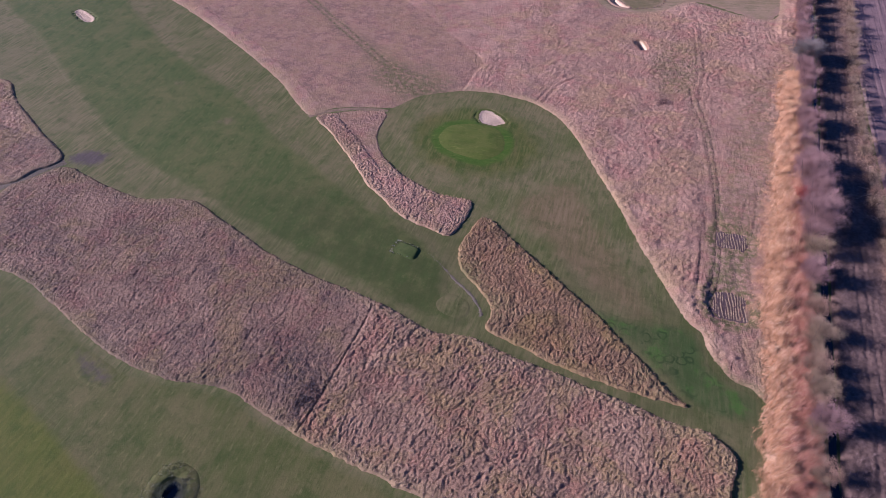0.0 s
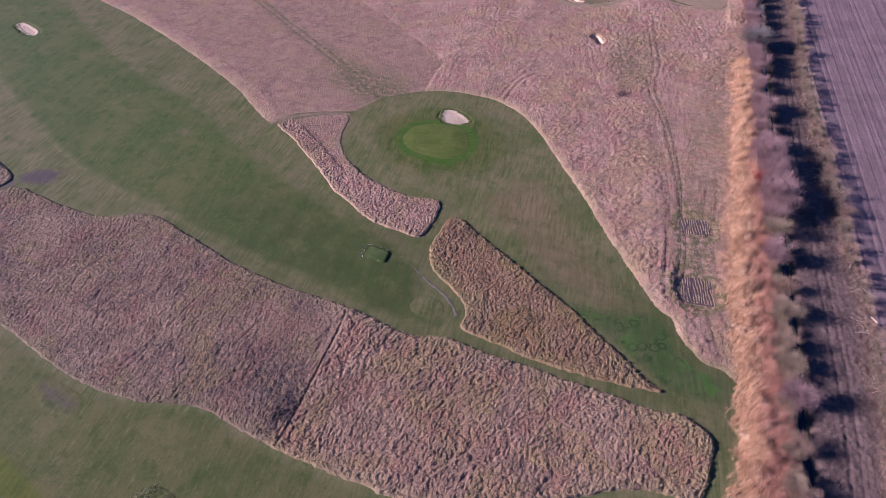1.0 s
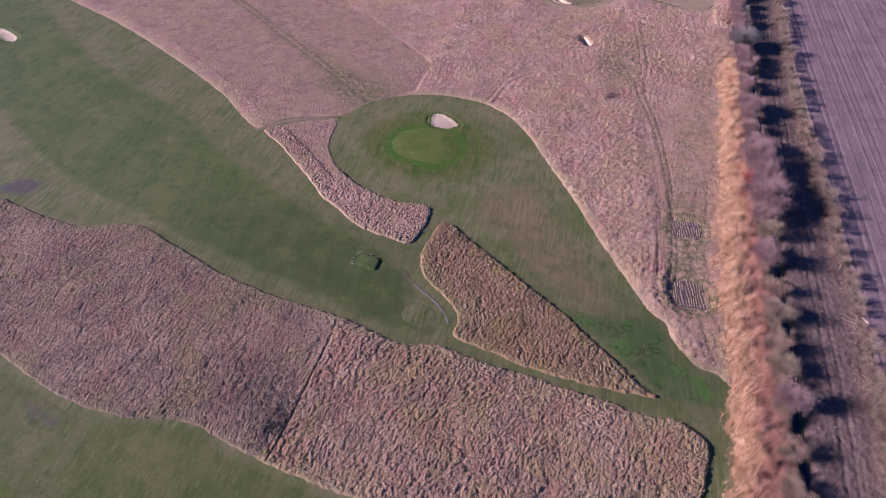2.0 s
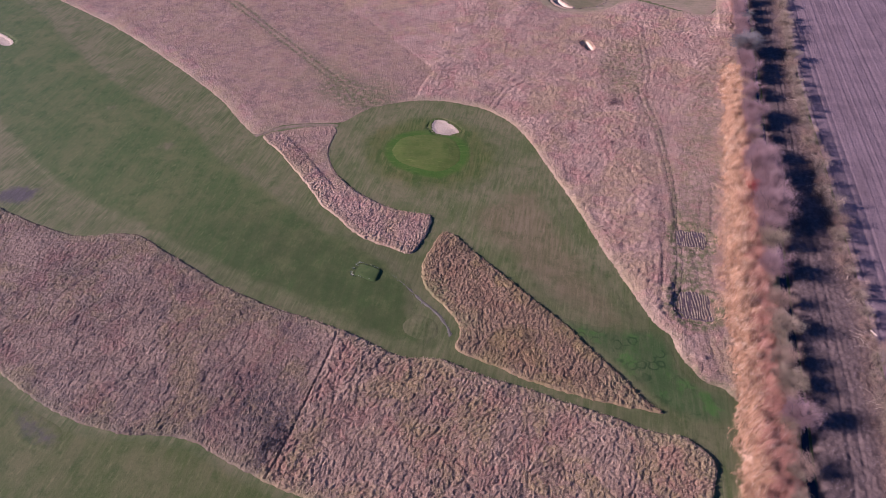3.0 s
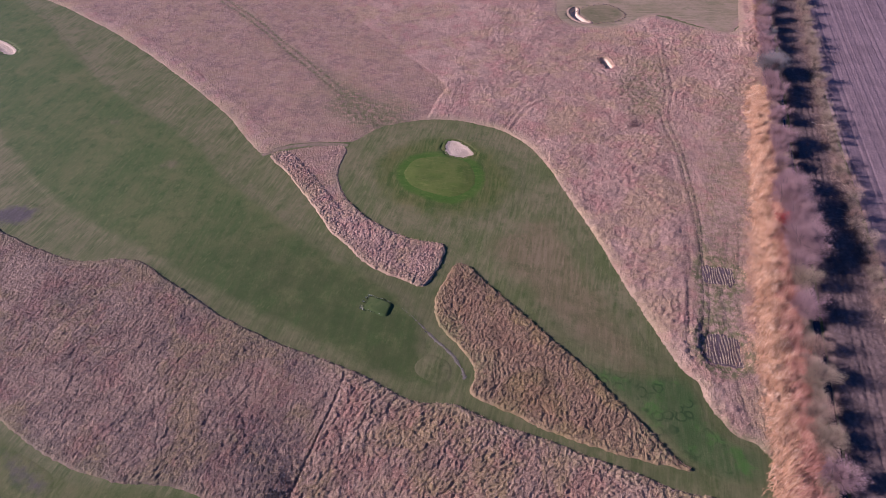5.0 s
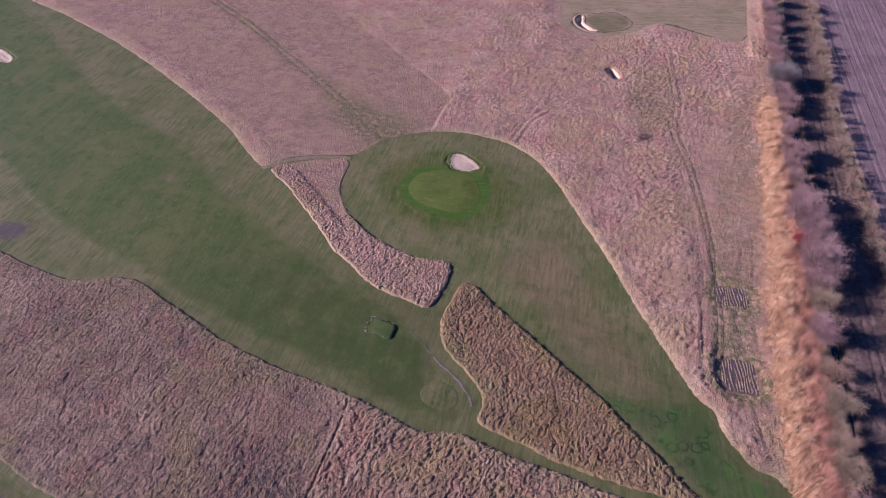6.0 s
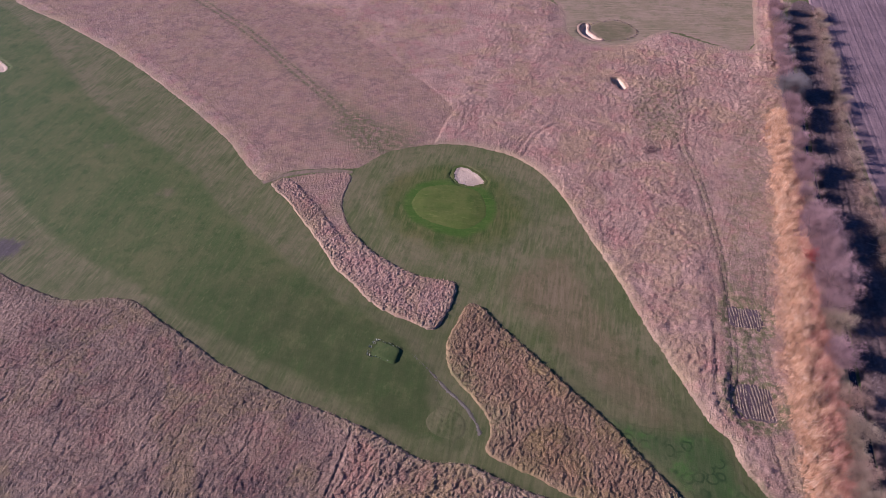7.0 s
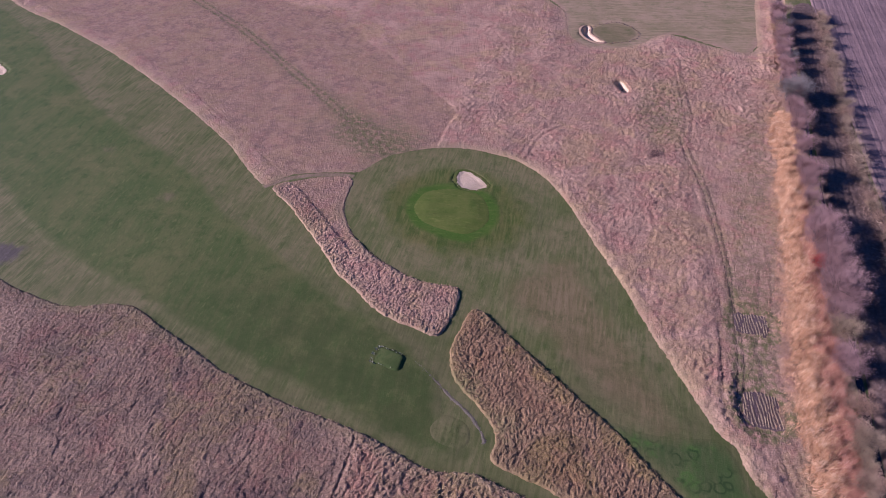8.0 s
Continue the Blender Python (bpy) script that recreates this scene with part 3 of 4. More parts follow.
# ---- ground ----
BUNKERS = {
    "green": (curve([(-54.7, 140.7), (-54.6, 142.7), (-52.9, 143.3), (-49.3, 142), (-46.1, 139.7), (-46.3, 138.4), (-49.1, 136.8), (-51.9, 136.7), (-53.7, 138.3)]), 0.16),
    "upper": (curve([(-238.1, 142.4), (-237, 144.6), (-227, 141.4), (-224.9, 138.4), (-228.8, 138.4)]), 0.25),
    "far": (curve([(-38, 245), (-36.6, 247.8), (-35.2, 245.5), (-34.6, 241.5), (-31.2, 238), (-28.4, 236), (-31, 235.4), (-34.8, 237.4), (-37.2, 240.8)]), 1.0),
    "pit": (curve([(-20, 207.6), (-18.2, 209), (-16.2, 206.3), (-14.8, 203.2), (-16.2, 201.6), (-18.2, 204)]), 1.9),
}
POND = curve([(-62, 11), (-60.8, 12.8), (-58.4, 12.4), (-57.4, 10.4), (-58.2, 8.4), (-61, 8.2)])


def graded(lo, hi, step):
    mid = np.arange(lo, hi, step)
    out = step * np.cumsum(1.35 ** np.arange(1, 26))
    return np.concatenate([lo - out[::-1], mid, mid[-1] + out])


gx, gy = np.meshgrid(graded(-250, 80, 1.4), graded(-20, 290, 1.4))
gz = lay(gx, gy)
for loop, deep in [*BUNKERS.values(), (POND, 1.5)]:
    lo, hi = loop.min(0) - 3, loop.max(0) + 3
    near = (gx > lo[0]) & (gx < hi[0]) & (gy > lo[1]) & (gy < hi[1])
    gz[near] -= (deep + 0.6) * (inside(loop, gx[near], gy[near]) > -0.2)
number = np.arange(gx.size).reshape(gx.shape)
quads = np.stack([number[:-1, :-1], number[:-1, 1:], number[1:, 1:], number[1:, :-1]], -1).reshape(-1, 4)
ground = new("ground", mesh_of("ground", np.stack([gx, gy, gz], -1).reshape(-1, 3), quads, SEMI))
tagged(ground, "olive mown semi-rough turf of a golf course", "ground", kind="structure")

# mown surfaces on it
fairway = new("fairway", sheet("fairway", curve([(-280, 180), (-243.7, 169.7), (-201.8, 147.7), (-170.5, 132.6), (-141.5, 123), (-123.5, 116), (-108.5, 107.3), (-84, 97.8), (-66, 90.6), (-51, 87), (-39, 80.5), (-34, 72), (-28, 66), (-36, 62), (-68.3, 66), (-95.4, 70.4), (-110.5, 73.4), (-122.1, 75.3), (-135.3, 77.8), (-151.7, 82.5), (-175.3, 92.4), (-206.2, 106.8), (-237.4, 121.9), (-280, 140)]), 1.0, flat(0.05, 0.4), FAIRWAY, 0.6))
tagged(fairway, "closely mown green fairway with faded patches", "fairway", kind="structure")
near_turf = new("near_turf", sheet("near_turf", curve([(-180, 30), (-136, 32.5), (-113, 30), (-98, 27), (-84, 26), (-64, 30), (-49, 28.5), (-24, 27.5), (-8, 29), (0, 32.5), (8, 38.5), (18, 43.5), (30, 44.5), (31, 20), (0, -10), (-60, -20), (-180, -20)]), 1.0, flat(0.03, 0.4), NEAR_TURF, 0.6))
tagged(near_turf, "olive mown turf below the rough belt", "turf", kind="structure")
near_fairway = new("fairway", sheet("fairway", curve([(-170, 10), (-135, 16), (-112, 14.5), (-96, 12.5), (-80, 9), (-66, 5), (-50, -10), (-100, -20), (-170, -20)]), 1.0, flat(0.05, 0.4), NEAR_FAIRWAY, 0.6))
tagged(near_fairway, "second green fairway below the rough", "fairway", kind="structure")
lush = new("fairway_turf", sheet("fairway_turf", curve([(-3, 80.2), (4, 81), (11, 82.5), (17, 84), (20.5, 81), (22.5, 76.5), (27, 73.6), (32.3, 73), (33, 68), (31.5, 65.5), (26, 64.6), (21, 65.2), (16, 68), (10, 72)]), 0.6, flat(0.05, 0.4), LUSH, 0.6))
tagged(lush, "dark lush wet turf beside the rough", "fairway", kind="structure")
faded = new("faded_turf", sheet("faded_turf", curve([(-34, 104), (-27, 118), (-18, 123), (-8, 113), (2, 100), (11, 88), (13, 81), (4, 78.5), (-8, 84.5), (-20, 91.5)]), 0.8, flat(0.03, 0.5), FADED, 0.6))
tagged(faded, "faded brownish turf between two roughs", "turf", kind="structure")
far_turf = new("far_fairway", sheet("far_fairway", curve([(27.3, 310), (25.8, 248.5), (12.8, 247), (-2, 252), (-8, 247), (-13, 239), (-20, 233), (-27, 230.5), (-35, 229.5), (-43, 235), (-46.5, 246), (-50, 260), (-62, 277), (-60, 310)]), 1.2, flat(0.04, 0.5), FAR_TURF, 0.8))
tagged(far_turf, "faded straw-green mown turf of a distant hole", "fairway", kind="structure")
GREEN = curve([(-61.9, 126.8), (-60.3, 131.7), (-54.1, 135.1), (-46.6, 135.2), (-42.5, 130.7), (-41.3, 125.2), (-44.2, 120.1), (-49, 118.8), (-56.7, 119.8), (-60.6, 122.7)])
apron = new("green_apron", sheet("green_apron", curve([(-75, 126), (-71, 138), (-60, 146.5), (-46, 148), (-34, 142), (-27, 130), (-30, 118), (-40, 109), (-54, 107), (-67, 112)]), 1.0, flat(0.03, 0.4), APRON, 0.6))
tagged(apron, "mottled greener turf apron round the green", "golf green", kind="structure")
fringe = new("green_fringe", sheet("green_fringe", curve([(-65.5, 127), (-63.2, 134), (-55, 138), (-45, 138), (-39, 132.5), (-37.6, 125), (-41, 117.5), (-48.5, 115), (-58, 116.3), (-64, 121)]), 0.6, flat(0.05, 0.5), FRINGE, 0.7))
tagged(fringe, "bright green fringe round the putting green", "golf green", kind="structure")
putting = new("putting_green", sheet("putting_green", GREEN, 0.5, lambda x, y, d: lay(x, y) + 0.09 - 0.12 * (1 - ramp(d, -0.2, 0.2)) + 0.25 * ramp(d, 0, 4), PUTT, 0.5))
tagged(putting, "smooth yellow-green oval putting green", "golf green", kind="structure")


def bunker(loop, deep, label, lip=0.1, skin=None):
    hole = tagged(new("bunker"), label, "bunker")
    part("sand", sheet("sand", loop, 0.35, lambda x, y, d: lay(x, y) + 0.03 - deep * ramp(d, -0.05, 0.6 + deep * 0.15) + 0.06 * bumps(x, y, 1.2, 31), SAND, 0.25), hole)
    me = sheet("lip", loop, 0.35, lambda x, y, d: lay(x, y) + 0.025 - (deep + 0.3) * ramp(d, 0.0, 0.25) + lip * np.exp(-((d + 0.5) / 0.5) ** 2) - 0.15 * (1 - ramp(d, -1.9, -1.4)), skin or SEMI, 1.8)
    part("lip", me, hole, "turf lip of the bunker")
    return hole


bunker(*BUNKERS["green"], "pale sand bunker beside the putting green", 0.05, PLAIN_APRON)
bunker(*BUNKERS["upper"], "pale sand bunker on the fairway", 0.03, PLAIN_FAIRWAY)
bunker(*BUNKERS["far"], "narrow curved bunker with a shaded wall", 0.3, FAR_TURF)
bunker(*BUNKERS["pit"], "small deep bunker in the rough with bright sand face", 0.3, ROUGH_PINK)

for line, half, label in ((curve([(-104.5, 117.6), (-99.4, 123.6), (-91, 128.4), (-82, 130.9)], False, 8), 1.2, "trodden straw-coloured path between two roughs"),
                          (curve([(-165.5, 51.5), (-161.6, 58.5), (-159.5, 64.5), (-156, 70)], False, 8), 1.6, "narrow worn path through the far rough")):
    way = np.gradient(line, axis=0)
    side = np.stack([-way[:, 1], way[:, 0]], 1) * (half / np.linalg.norm(way, axis=1))[:, None]
    trod = new("trodden_path", sheet("trodden_path", np.vstack([line + side, (line - side)[::-1]]), 0.4, flat(0.04, 0.3), TRODDEN if half < 1.25 else DUST, 0.5))
    tagged(trod, label, "path", kind="structure")

# ---- rough grass ----
ROUGHS = [
    ("rough_grass", curve([(-150, 30), (-135.7, 32.9), (-125.8, 33.1), (-113.2, 30.6), (-98, 27.5), (-84.8, 26.6), (-74.9, 27.6), (-64.1, 30.4), (-49.1, 28.8), (-36, 28.2), (-25.4, 28.3), (-23.3, 28), (-8, 29.5), (0, 33), (7.3, 38.6), (11.7, 41.2), (18, 44.2), (23.7, 45.1), (28, 45), (29.8, 56.2), (27.8, 59.2), (24.1, 61.1), (18.1, 60.2), (11.6, 60.7), (3.9, 60.8), (-3.2, 61.3), (-15.3, 61.3), (-24.7, 62.1), (-33.2, 60.1), (-47.8, 62.3), (-64.2, 62.8), (-78.5, 64.3), (-96, 68.4), (-110.4, 71.5), (-120.6, 67.4), (-126.5, 66.1), (-138.8, 66.5), (-154, 67.5), (-158.8, 60.4), (-161.7, 51.9)]), 0.17, 21, 0.5, 0.5, 7.0, "broad belt of tall dead tussock grass"),
    ("rough_grass", curve([(-218.1, 93.1), (-199.3, 85.6), (-175.8, 76.7), (-158.8, 70.3), (-161, 62.1), (-164.8, 54.2), (-190, 40), (-240, 70)]), 0.4, 22, 0.42, 0.7, 1.5, "far patch of dead rough grass beside a worn path"),
    ("rough_grass", curve([(-101.6, 118.3), (-98, 122.7), (-90.5, 127.7), (-82.5, 129.5), (-80.5, 121.9), (-77.8, 115.7), (-72.6, 109.9), (-66.1, 105.6), (-58.1, 102.4), (-49.7, 101), (-40.8, 101.3), (-40.8, 88.8), (-46.8, 88.1), (-55.7, 89.4), (-62.6, 92.8), (-70.4, 97), (-77.1, 102.1), (-87.4, 109.3), (-94.5, 114.1)]), 0.15, 23, 0.46, 0.52, 9.0, "crescent of dead rough grass round the green"),
    ("rough_grass", curve([(-35.5, 97.7), (-27.4, 93.6), (-18.2, 88.4), (-9.8, 83.6), (-2.1, 79.2), (5.2, 74.4), (12, 70), (17.1, 66.1), (20.3, 64.7), (16.3, 64.2), (7.8, 63.2), (0.9, 63.2), (-6.2, 63.2), (-13.9, 64.2), (-22.2, 65.6), (-22.5, 69.1), (-23.9, 71.9), (-27.3, 74.8), (-31, 76.8), (-34.6, 80), (-37.2, 84.9), (-37.2, 91.3)]), 0.15, 24, 0.46, 0.48, 9.0, "wedge of brown rough grass between the fairways"),
]
OUTER = curve([(-330, 215), (-274.6, 186.7), (-235.1, 175.5), (-199, 164.1), (-161.1, 148.8), (-126.9, 132.3), (-112.6, 122.9), (-104.1, 118.9), (-99.4, 124.9), (-91.3, 129.1), (-82.6, 132.2), (-80.8, 134.8), (-77.2, 141.9), (-69.9, 148.4), (-59.7, 153.3), (-50.1, 154.4), (-40, 153.3), (-31, 148.6), (-23.3, 140.7), (-16.6, 131.7), (-10.5, 123.6), (-4.9, 116.1), (1.5, 106.5), (8, 97.3), (14.6, 88.5), (17.2, 85.5), (20.1, 83.5), (22.2, 79.9), (24.8, 76.6), (27.8, 74.4), (31.5, 74.1), (34, 73), (34, 85), (33.2, 110), (32.6, 150), (32, 190), (32.5, 206), (38.5, 208), (40, 228), (38.5, 262), (38, 310), (27.5, 310), (26.5, 275), (25.8, 248), (12.8, 246.5), (-4, 251.5), (-10.5, 247.5), (-15, 240.5), (-21, 235), (-27, 233), (-34, 232), (-40.5, 237), (-43.5, 246), (-47, 258), (-60, 275), (-60, 330), (-330, 330)])
ROUGHS.append(("rough_grass", OUTER, 0.43, 25, 0.56, 0.9, 4.0, "wide pinkish dead rough grass with tyre ruts"))
for name, loop, cell, seed, tall, lump, density, label in ROUGHS:
    height = rough_height(seed, tall, lump, 0.4 if seed == 25 else 0.75, 0.6 if seed == 25 else 0.0, seed in (23, 25))
    me = sheet(name, loop, cell, height, {23: ROUGH_PINK, 24: ROUGH_BROWN, 25: ROUGH_PINK}.get(seed, ROUGH), 0.5, {"green": green_of, "brown": brown_of, "short": short_of})
    ob = tagged(new(name, me), label, "grass", kind="stuff")
    x, y, d = scattered(loop, density)
    if seed == 25:
        ok = np.random.random(len(x)) < 0.22 + 0.78 * ramp(x, -60, -30) * (y < 225)
        x, y, d = x[ok], y[ok], d[ok]
    ok = np.random.random(len(x)) > 0.8 * short_of(x, y, d)
    x, y, d = x[ok], y[ok], d[ok]
    ok = np.random.random(len(x)) > np.maximum(brown_of(x, y, d), 0.8 * green_of(x, y, d))
    x, y, d = x[ok], y[ok], d[ok]
    z = height(x, y, d)
    turns = np.random.normal(1.2, 0.9, (len(x), 3))
    long = np.random.uniform(0.3, 0.65, turns.shape) * (tall / 0.45)
    base = np.stack([x, y, z - 0.1], 1)[:, None, :] + np.random.uniform(-0.12, 0.12, (*turns.shape, 3)) * (1, 1, 0.3)
    tip = base + np.stack([np.cos(turns) * long * 0.75, np.sin(turns) * long * 0.75, long * np.random.uniform(0.25, 0.8, turns.shape)], 2)
    part("grass_blades", blade_mesh("grass_blades", base.reshape(-1, 3), tip.reshape(-1, 3), np.random.uniform(0.05, 0.11, turns.size), {23: BLADE_PINK, 24: BLADE_BROWN, 25: BLADE_PINK}.get(seed, BLADE)), ob)

# two pressed wheel ruts through the outer rough
outer_height = rough_height(25, 0.56, 0.9, 0.4, 0.6, True)
for line in RUTS:
    run = np.concatenate([[0], np.cumsum(np.linalg.norm(np.diff(line, axis=0), axis=1))])
    at = np.arange(0, run[-1], 0.35)
    mid = np.stack([np.interp(at, run, line[:, 0]), np.interp(at, run, line[:, 1])], 1)
    mid[:, 0] += 0.35 * (bumps(mid[:, 0], mid[:, 1], 5, 48) - 0.5)
    way = np.gradient(mid, axis=0)
    side = np.stack([-way[:, 1], way[:, 0]], 1) / np.linalg.norm(way, axis=1)[:, None]
    half = ((0.02 + 0.14 * bumps(mid[:, 0], mid[:, 1], 1.3, 49)) * (0.1 + 0.9 * ramp(at, 0, 40)))[:, None]
    rim = [mid - side * half, mid, mid + side * half]
    top = np.max([outer_height(p[:, 0], p[:, 1], inside(OUTER, p[:, 0], p[:, 1])) for p in rim], axis=0) + 0.03
    n = len(mid)
    verts = np.concatenate([np.column_stack([p, top - drop]) for p, drop in zip(rim, (0.0, 0.02, 0.0))])
    k = np.arange(n - 1)
    faces = np.concatenate([np.stack([k + a, k + a + 1, k + a + n + 1, k + a + n], 1) for a in (0, n)])
    tagged(new("wheel_rut", mesh_of("wheel_rut", verts, faces, MUD)), "dark muddy wheel rut pressed into rough grass", "rut", "wheel ruts in the rough", kind="structure")

# ---- reed strip along the hedge ----
REEDS = curve([(33.8, 20), (33.5, 50), (33.6, 62), (33.2, 72), (31.6, 82), (30.6, 98), (30.4, 117), (30.2, 141), (29.8, 170), (28.6, 192), (29.6, 203.5), (33, 206),
               (38, 204), (38, 190), (38.5, 170), (39, 150), (40.5, 125), (41.5, 105), (42.5, 85), (43.4, 70), (44.3, 50), (44.8, 20)])


def reed_height(x, y, d):
    h = 0.1 + 1.2 * tussocks(x + 0.3 * y, y * 0.7, 1.6, 41) * (0.3 + 0.9 * bumps(x, y, 6, 42))
    return lay(x, y) + h * ramp(d + 2.2 * (bumps(x, y, 2.2, 43) - 0.5), -0.4, 3.2) - 0.1


reeds = tagged(new("reed_bed", sheet("reed_bed", REEDS, 0.5, reed_height, REED_BED, 0.6, {"green": lambda x, y, d: x * 0, "brown": lambda x, y, d: x * 0})),
               "strip of tall orange-tan dead reeds", "reeds", kind="stuff")
x, y, d = scattered(REEDS, 46, -4.0)
ok = d + 3.6 * (bumps(x, y, 2.6, 43) - 0.5) + 2.6 * (bumps(x, y, 7, 47) - 0.5) + np.random.normal(0, 0.5, len(x)) > -0.3
ok |= (np.random.random(len(x)) < 0.3 * np.exp(d / 1.6)) & (x < 35) & (y > 80)
x, y, d = x[ok], y[ok], d[ok]
z = lay(x, y)
n = len(x)
long = np.random.uniform(1.5, 2.9, n) * (0.35 + 0.65 * ramp(d, -0.5, 3.0)) * (0.3 + 1.3 * bumps(x, y, 1.5, 44, 2))
lean = 0.9 + 3 * (bumps(x, y, 2.5, 45) - 0.5) + np.random.normal(0, 0.55, n)
tilt = np.random.uniform(0.2, 0.75, n)
base = np.stack([x, y, z], 1)
bend = base + np.stack([np.cos(lean) * long * tilt * 0.3, np.sin(lean) * long * tilt * 0.3, long * 0.62], 1)
tip = base + np.stack([np.cos(lean) * long * tilt, np.sin(lean) * long * tilt, long * np.random.uniform(0.8, 1, n)], 1)
russet = x - (33.5 + 0.03 * np.abs(140 - y)) + 3.5 * (bumps(x, y, 4, 46) - 0.5) + np.random.normal(0, 1.2, n) > 1.6
for kind, pick, material, label in (("reed_stalks", ~russet, REED, "tan reed stalks bent by the wind"), ("sedge_stalks", russet, SEDGE, "russet sedge stalks")):
    part(kind, blade_mesh(kind, base[pick], tip[pick], np.random.uniform(0.03, 0.085, pick.sum()), material, bend[pick]), reeds, label)

# ---- farm track, ditch, hedge bank and field ----
STRIP = curve([(47.5, 20), (47, 60), (45.5, 110), (43.5, 160), (42.3, 205), (41, 290), (53, 290), (54, 205), (57, 150), (60, 110), (61, 70), (61, 20)])


def strip_height(x, y, d):
    z = 0.08 + 0.2 * tussocks(x, y * 0.5, 0.9, 51) + 0.2 * bumps(x, y, 2.5, 52)
    for line in TRACK_RUTS:
        z = z - 0.18 * (1 - ramp(line_far(line, x, y), 0.1, 0.4))
    across = x - np.interp(y, TRACK_RUTS[0][::-1, 1], TRACK_RUTS[0][::-1, 0]) + 0.25 * (bumps(x, y, 7, 53) - 0.5)
    for groove, cut in ((-1.5, 0.06), (1.0, 0.06), (2.8, 0.08), (3.3, 0.12), (4.2, 0.07), (5.0, 0.11), (6.4, 0.07)):
        z = z - cut * (0.4 + bumps(x, y * 0.3, 3, 54)) * np.exp(-((across - groove) / 0.2) ** 2)
    return lay(x, y) + np.maximum(z, -0.05) * ramp(d, -0.3, 0.6) - 0.1 * (1 - ramp(d, -0.4, 0.1))


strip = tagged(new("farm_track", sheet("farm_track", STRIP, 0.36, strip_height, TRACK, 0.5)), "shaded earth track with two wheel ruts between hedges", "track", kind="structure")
x, y, d = scattered(STRIP, 4.0)
ok = np.minimum(line_far(TRACK_RUTS[0], x, y), line_far(TRACK_RUTS[1], x, y)) > 0.6
x, y, d = x[ok], y[ok], d[ok]
turns, long = np.random.uniform(0, 6.28, len(x)), np.random.uniform(0.3, 0.8, len(x))
base = np.stack([x, y, strip_height(x, y, d) - 0.05], 1)
tip = base + np.stack([np.cos(turns) * long * 0.6, np.sin(turns) * long * 0.6, long * 0.7], 1)
part("dead_grass", blade_mesh("dead_grass", base, tip, np.full(len(x), 0.1), MUTED), strip, "sparse dead grass on the track")

ys = np.arange(-20, 300, 6.0)
wx = 46 - 0.035 * (ys - 60)
strip_v = np.concatenate([np.stack([wx - 1, ys, ys * 0 - 0.8], 1), np.stack([wx + 1, ys, ys * 0 - 0.8], 1)])
k = np.arange(len(ys) - 1)
water = tagged(new("ditch_water", mesh_of("ditch_water", strip_v, np.stack([k, k + len(ys), k + len(ys) + 1, k + 1], 1), WATER)), "dark still water in the hedge ditch", "water", kind="structure")

fx, fy = np.meshgrid(np.arange(0, 130, 0.28), np.arange(-20, 420, 4.0))
edge = 60.8 - 0.045 * (fy - 70) + 1.2 * np.sin(fy / 60)
px = edge + fx
fade = bumps(fx, fy * 0.05, 3, 62)
furrow = 0.045 * fade * np.sin(fx * 2 * math.pi / 0.84) + 0.012 * np.sin(fx * 2 * math.pi / 2.52) * (1 - fade) + 0.06 * (bumps(fx, fy * 0.4, 0.9, 61, 2) - 0.5)
for groove, cut in ((1.4, 0.1), (4.6, 0.1), (6.4, 0.1), (12.5, -0.1), (17, 0.08), (22.6, 0.09), (24.4, 0.09), (31, -0.1), (40.6, 0.09), (42.4, 0.09), (52, -0.08), (58.6, 0.12), (60.4, 0.12), (9.2, -0.07), (14.6, -0.07), (19.4, -0.08), (27.2, -0.08), (34.4, -0.08), (37.2, -0.07), (46.5, -0.09)):
    furrow = furrow - cut * np.exp(-((fx - groove) / 0.3) ** 2)
fz = lay(px, fy) + 0.32 + furrow - 0.4 * (1 - ramp(fx, 0, 0.8))
number = np.arange(px.size).reshape(px.shape)
quads = np.stack([number[:-1, :-1], number[:-1, 1:], number[1:, 1:], number[1:, :-1]], -1).reshape(-1, 4)
field = tagged(new("ploughed_field", mesh_of("ploughed_field", np.stack([px, fy, fz], -1).reshape(-1, 3), quads, PLOUGH)), "bare mauve-brown drilled field with long furrows", "field", kind="structure")


# ---- shrubs ----
def tube(bm, a, b, ra, rb, sides=5):
    way = (b - a).normalized()
    u = way.orthogonal().normalized()
    v = way.cross(u)
    rings = []
    for c, r in ((a, ra), (b, rb)):
        rings.append([bm.verts.new(c + (u * math.cos(k * 6.2832 / sides) + v * math.sin(k * 6.2832 / sides)) * r) for k in range(sides)])
    for k in range(sides):
        bm.faces.new((rings[0][k], rings[0][(k + 1) % sides], rings[1][(k + 1) % sides], rings[1][k]))


